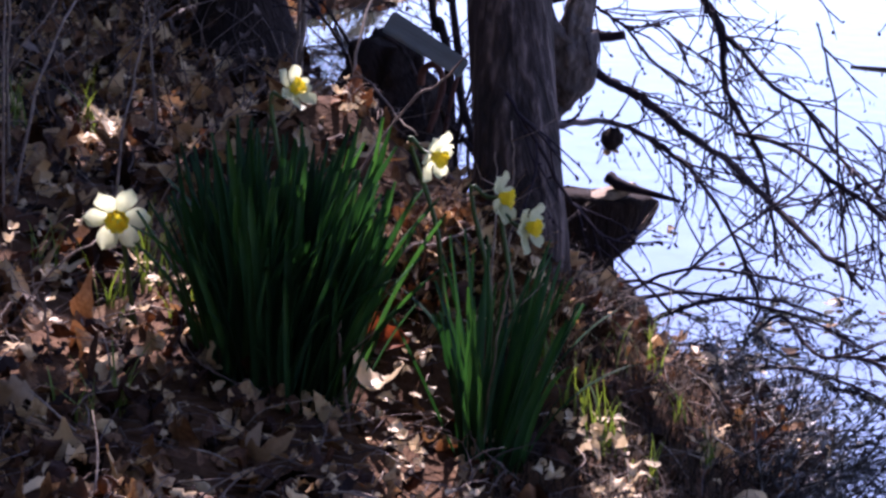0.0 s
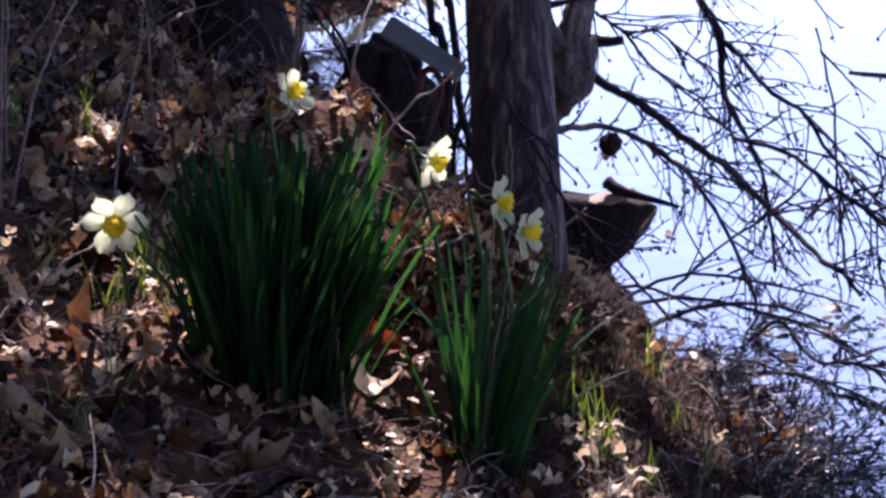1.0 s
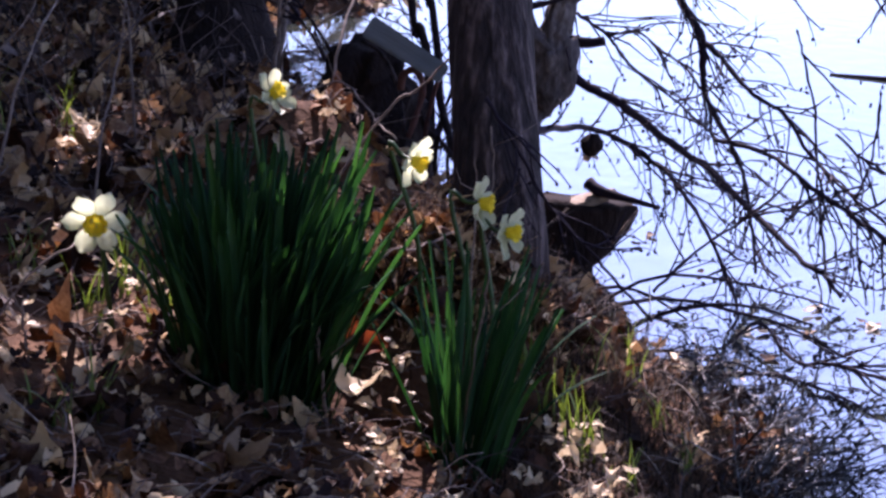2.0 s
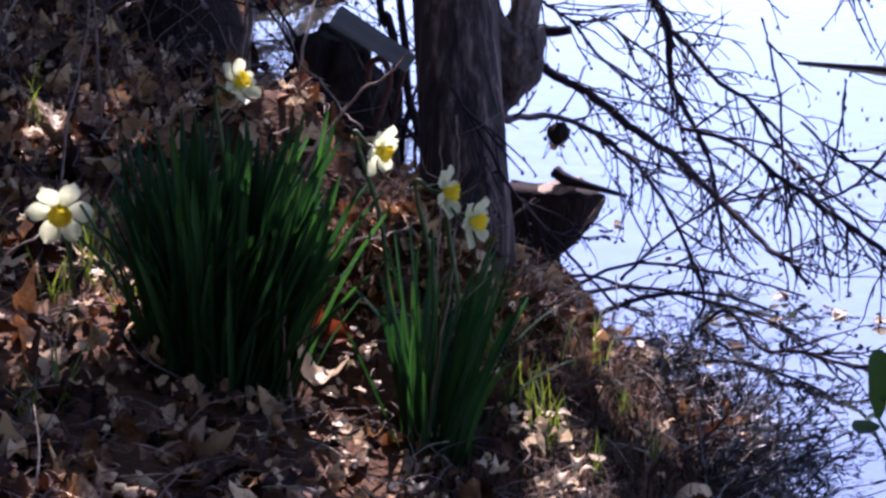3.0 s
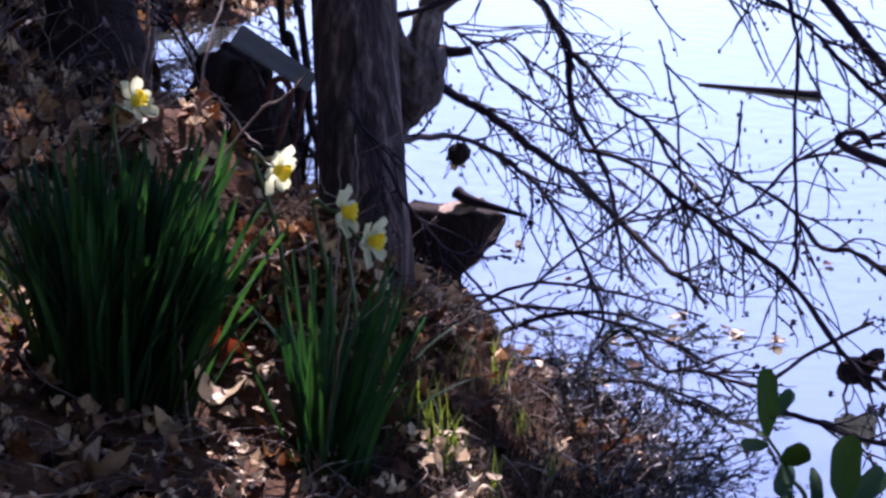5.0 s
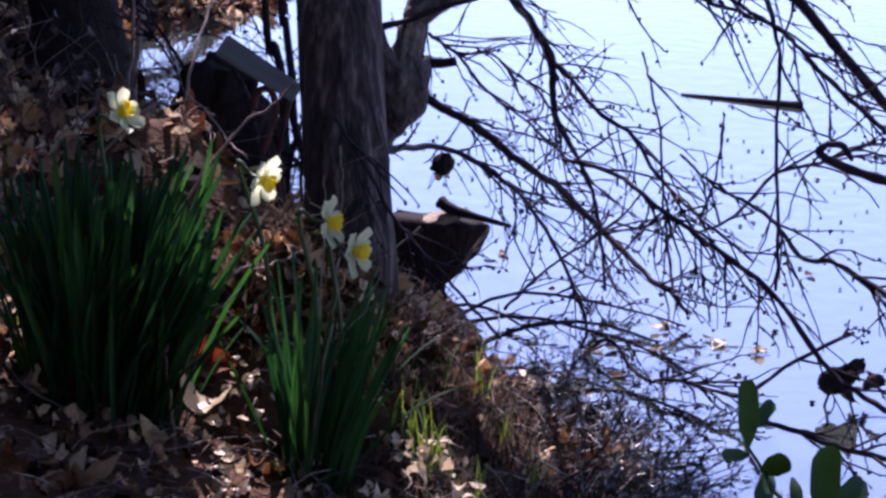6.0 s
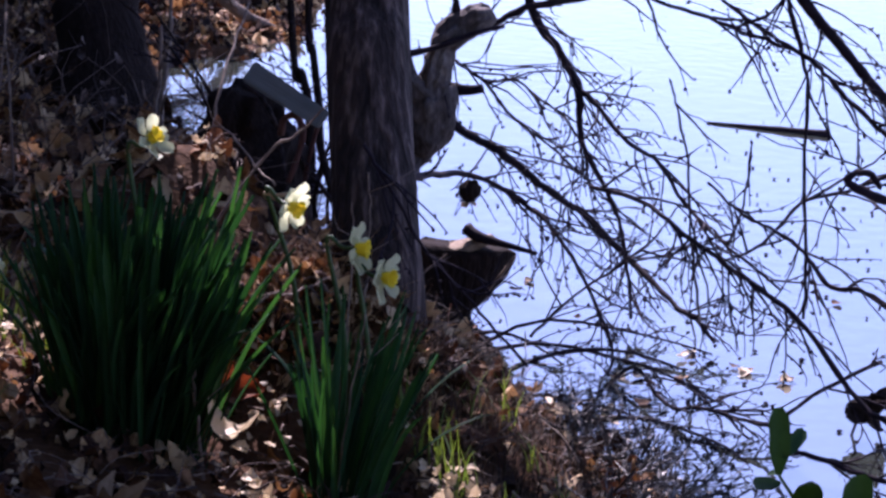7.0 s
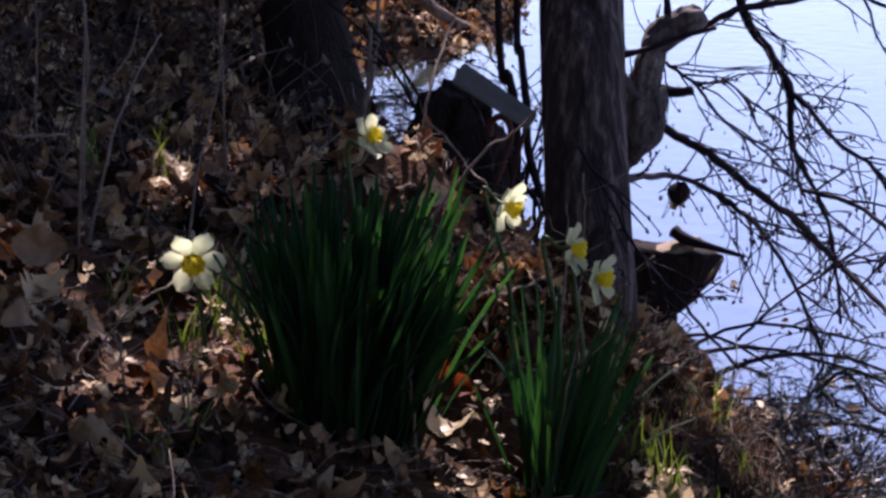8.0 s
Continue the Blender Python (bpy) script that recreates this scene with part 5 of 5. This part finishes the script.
def build_sedge():
    """Grey-green sedge and fine brush that overhangs the water's edge."""
    rng = random.Random(71)
    s = Soup()
    leaflet = ([(0, 0, 0), (0.35, -0.085, 0.03), (0.7, -0.07, 0.05), (1, 0, 0), (0.7, 0.07, 0.05), (0.35, 0.085, 0.03)], [(0, 1, 5), (1, 2, 4, 5), (2, 3, 4)])
    for k in range(290):
        y = rng.uniform(2.7, 3.35)
        x = shore_x(y) + max(-0.16, min(0.07, rng.gauss(-0.03, 0.055)))
        p = Vector((x, y, max(0.0, ground_z(x, y)) - 0.004))
        a = rng.gauss(0.3, 1.3)
        d = Vector((math.cos(a) * 0.8, math.sin(a) * 0.8, rng.uniform(0.2, 1.2))).normalized()
        length, line = rng.uniform(0.06, 0.19), [p]
        for _ in range(4):
            d = (d + Vector((rng.gauss(0.05, 0.2), rng.gauss(0, 0.2), rng.gauss(-0.12, 0.2)))).normalized()
            line.append(line[-1] + d * length / 4)
        for q in line[1:]:
            q.z = max(q.z, 0.006)
        s.tube(line, rng.uniform(0.001, 0.0026), 0.0008, 4)
        for _ in range(rng.randrange(4, 15)):
            j = rng.randrange(1, 5)
            q = line[j - 1].lerp(line[j], rng.random())
            way = (line[j] - line[j - 1]).normalized() + Vector((rng.gauss(0, 0.6), rng.gauss(0, 0.6), rng.gauss(0.2, 0.5)))
            turn = way.normalized().to_track_quat("X", "Z").to_matrix().to_4x4()
            s.add(*leaflet, Matrix.Translation(q) @ turn @ Matrix.Rotation(rng.uniform(0, 6.3), 4, "X") @ Matrix.Scale(rng.uniform(0.01, 0.03), 4))
    s.v = [(x, y, max(z, 0.003)) for x, y, z in s.v]
    thing("waterside_brush", s.mesh("waterside_brush", SEDGE), SEDGE, "low tangle of narrow-leaved grey-green brush overhanging the water", "brush", kind="stuff")


def build_margin():
    """Short dark dead grass on the wet margin."""
    rng = random.Random(73)
    s = Soup()
    for _ in range(6500):
        y = rng.uniform(2.2, 3.7)
        x = shore_x(y) - rng.random() ** 0.8 * 0.46
        p = Vector((x, y, max(0.0, ground_z(x, y)) - 0.004))
        a = rng.uniform(0, 6.283)
        grass_blade(s, p, Vector((math.cos(a), math.sin(a), 0)) * rng.uniform(0.5, 2.0), rng.uniform(0.02, 0.075), rng.uniform(0.0018, 0.0045), rng)
    thing("margin_grass", s.mesh("margin_grass", WET), WET, "short dark wet dead grass along the margin", "grass", kind="stuff")


def build_shore_shrub():
    """Low bare stems that arch from the bank over the water."""
    rng = random.Random(77)
    root = holder("waterside_shrub", (0.33, 3.75, ground_z(0.33, 3.75)), "low bare shrub arching from the bank over the water", "shrub")
    o = Vector(root.location)
    for _stem in range(7):
        y = rng.uniform(3.1, 4.0)
        x = shore_x(y) - rng.uniform(0.02, 0.12)
        p = Vector((x, y, ground_z(x, y) - 0.02))
        a = rng.uniform(-1.2, 0.5)
        d = Vector((math.cos(a), math.sin(a) * 0.6, rng.uniform(0.25, 0.9))).normalized()
        line, length = [p], rng.uniform(0.3, 0.6)
        for _k in range(8):
            d = (d + Vector((rng.gauss(0.03, 0.1), rng.gauss(0, 0.1), rng.gauss(-0.16, 0.1)))).normalized()
            q = line[-1] + d * length / 8
            if q.z < 0.012 and len(line) > 3:
                break
            line.append(q)
        s = Soup()
        s.tube([q - o for q in line], rng.uniform(0.0035, 0.006), 0.002, 6, 0.2)
        stem = part("stem", s.mesh("stem", TWIG), TWIG, root)
        s = Soup()
        twigs_on(s, [q - o for q in line], rng, 8, 0.16, 0.0018, 0.2, 0.6, 1)
        s.v = [(x, y, max(z, 0.006 - o.z)) for x, y, z in s.v]
        tagged(part("twig_spray", s.mesh("twig_spray", TWIG), TWIG, stem), kind="stuff")


def build_mound_grass():
    """Matted dead grass and stems on the mound at the tree's foot."""
    rng = random.Random(79)
    s = Soup()
    for _ in range(1500):
        x, y = rng.gauss(0.04, 0.14), rng.gauss(3.03, 0.08)
        if y < 2.88 or x > shore_x(y) - 0.03 or (x < -0.06 and y < 3.06):
            continue
        p = Vector((x, y, ground_z(x, y)))
        d = Vector((rng.gauss(0.1, 0.55), rng.gauss(0, 0.4), rng.uniform(0.3, 1.2))).normalized()
        length = rng.uniform(0.05, 0.17 if x < 0.1 else 0.08)
        q1 = p + d * length * 0.5
        q2 = q1 + (d + Vector((rng.gauss(0, 0.5), rng.gauss(0, 0.3), rng.gauss(-0.6, 0.4)))).normalized() * length * 0.5
        if in_sunbeam((p, q1, q2)):
            continue
        if _ % 3:
            grass_blade(s, p, Vector((d.x, d.y, 0.0)) * 1.2, length, rng.uniform(0.002, 0.005), rng)
        else:
            s.tube(curve_points([p, q1, q2], 3), rng.uniform(0.0006, 0.0018), 0.0005, 4)
    thing("dead_grass", s.mesh("dead_grass", STRAW), STRAW, "matted brown dead grass at the foot of the tree", "grass", kind="stuff")


def build_log():
    a, c = Vector((-0.528, 7.246, 0.260)), Vector((-0.121, 7.347, 0.020))
    way = c - a
    s = Soup()
    pts = [a - way * 0.6, a, a + way * 0.33 + Vector((0.02, 0, 0.02)), a + way * 0.66, c]
    s.tube([q - a for q in curve_points(pts, 6)], 0.034, 0.02, 12, 0.25)
    root = holder("fallen_log", a, "pale sunlit fallen log sloping into the cove", "log")
    part("log_stem", s.mesh("log_stem", DRY), DRY, root)
    for f, d in ((0.35, Vector((0.1, -0.05, 0.14))), (0.7, Vector((-0.06, -0.1, 0.08)))):
        s = Soup()
        p = way * f
        s.tube([p, p + d * 0.6, p + d + Vector((0.02, 0, -0.01))], 0.01, 0.004, 7)
        part("stub", s.mesh("stub", DRY), DRY, root)


def build_far_woods():
    """Bare trees added on an unseen opposite bank, to darken the water's ripples."""
    rng = random.Random(90)
    s = Soup()
    quad = ([(-0.5, -0.3, 0), (0, -0.42, 0.1), (0.5, 0, 0), (0, 0.42, 0.1), (-0.5, 0.2, 0)], [(0, 1, 2), (0, 2, 3), (0, 3, 4)])
    for k in range(120):
        x, y = rng.uniform(-45, 60), rng.uniform(42, 60)
        z, h = ground_z(x, y), rng.uniform(2, 4)
        s.tube(curve_points([(x, y, z - 0.3), (x + rng.gauss(0, 0.3), y, z + h * 0.5), (x + rng.gauss(0, 0.6), y, z + h)], 3), 0.22, 0.04, 6)
        for _ in range(60):
            p = Vector((x + rng.gauss(0, 1.6), y + rng.gauss(0, 1.0), z + h * rng.uniform(0.1, 1.0)))
            s.add(*quad, Matrix.Translation(p) @ Euler((rng.uniform(0, 6.3), rng.uniform(0, 6.3), rng.uniform(0, 6.3))).to_matrix().to_4x4() @ Matrix.Scale(rng.uniform(0.5, 1.4), 4))
    thing("far_woods", s.mesh("far_woods", CROWN), CROWN, "bare woods added on the unseen opposite bank for the ripples", "woods", kind="stuff")


def build_cove_shrub():
    """Dark tangled stems between the rotten stump and the tree."""
    rng = random.Random(83)
    root = holder("cove_shrub", (0.0, 4.5, 0.0), "dark tangled bare shrub in the shallows of the cove", "shrub")
    for k in range(6):
        p = Vector((rng.uniform(-0.10, 0.07), rng.uniform(-0.08, 0.25), -0.03))
        d = Vector((rng.gauss(0, 0.25), rng.gauss(0, 0.2), 1)).normalized()
        line, length = [p], rng.uniform(0.45, 1.0)
        for _k in range(7):
            d = (d + Vector((rng.gauss(0, 0.22), rng.gauss(0, 0.15), rng.gauss(0.05, 0.1)))).normalized()
            line.append(line[-1] + d * length / 7)
        s = Soup()
        s.tube(curve_points(line, 3), rng.uniform(0.004, 0.009), 0.002, 6, 0.3)
        stem = part("stem", s.mesh("stem", ROT), ROT, root)
        s = Soup()
        twigs_on(s, line[1:], rng, 16, 0.17, 0.003, 0.1, 0.6, 1)
        tagged(part("twig_spray", s.mesh("twig_spray", TWIG), TWIG, stem), kind="stuff")


def build_brush():
    """Dead stems and bramble on the upper bank and round the cove."""
    rng = random.Random(81)
    s = Soup()
    for _ in range(900):
        y = rng.uniform(3.6, 8.5)
        x = shore_x(y) - 0.03 - rng.random() ** 1.3 * 2.4
        if (y < 4.6 and x > -0.75) or (y < 6.0 and x > shore_x(y) - 0.35) or (y > 6.4 and x > -1.0 and _ % 4):
            continue
        if _ < 90:
            x, y = rng.uniform(-0.55, -0.1), rng.uniform(5.6, 6.9)
        p = Vector((x, y, ground_z(x, y)))
        d = Vector((rng.gauss(0, 0.5), rng.gauss(0, 0.4), 1)).normalized()
        length = rng.uniform(0.12, 0.5)
        line = [p]
        for _k in range(4):
            d = (d + Vector((rng.gauss(0, 0.25), rng.gauss(0, 0.25), rng.gauss(-0.12, 0.2)))).normalized()
            line.append(line[-1] + d * length / 4)
        s.tube(line, rng.uniform(0.0015, 0.004), 0.001, 4)
        for _k in range(2):
            v, f = LEAVES[rng.randrange(len(LEAVES))]
            if rng.random() < 0.3:
                s.add(v, f, Matrix.Translation(line[-1 - _k]) @ Euler((rng.uniform(0, 6), rng.uniform(0, 6), rng.uniform(0, 6))).to_matrix().to_4x4() @ Matrix.Scale(0.5, 4))
    thing("bramble", s.mesh("bramble", BRAMBLE), BRAMBLE, "dead bramble stems with shrivelled leaves on the shaded bank", "brush", kind="stuff")


def build_far_trees():
    for pts, radii, label in (
        ([(-0.60, 5.824, 0.060), (-0.605, 5.869, 0.208), (-0.635, 5.907, 0.339), (-0.665, 5.974, 0.569), (-1.3, 6.2, 2.6)], [0.2, 0.135, 0.122, 0.11, 0.06], "dark thick trunk at the back of the cove"),
        ([(0.156, 3.603, 0.304), (0.047, 4.181, 0.303), (0.035, 4.268, 0.409), (0.020, 4.356, 0.518), (0.008, 4.403, 0.661), (0.0, 4.4, 2.0)], [0.008, 0.009, 0.009, 0.008, 0.008, 0.005], "thin dark stem behind the waterside tree"),
        ([(0.021, 4.545, 0.129), (0.015, 4.599, 0.295), (-0.005, 4.636, 0.410), (-0.032, 4.678, 0.538), (-0.1, 4.8, 2.0)], [0.014, 0.011, 0.010, 0.009, 0.005], "thin dark stem behind the waterside tree"),
    ):
        line = [Vector(q) for q in pts]
        foot = Vector((line[0].x, line[0].y, ground_z(line[0].x, line[0].y) - 0.05))
        line = curve_points([foot] + line[1:], 6)
        root = holder("background_tree", foot, label, "tree", "background trees")
        bm = bmesh.new()
        ring_tube(bm, [q - foot for q in line], smooth_radii(radii, len(line)), 16, 0.15, 9, foot.x)
        part("trunk", bm, ROT, root)
        rng = random.Random(int(foot.y * 100))
        s = Soup()
        twigs_on(s, [q - foot for q in line if q.z < 1.4], rng, 14, 0.3, 0.0025, 0.05)
        tagged(part("twig_spray", s.mesh("twig_spray", TWIG), TWIG, root), kind="stuff")


build_sticks()
build_shoots()
build_sedge()
build_margin()
build_shore_shrub()
build_brush()
build_cove_shrub()
build_mound_grass()
build_log()
build_far_woods()
build_far_trees()
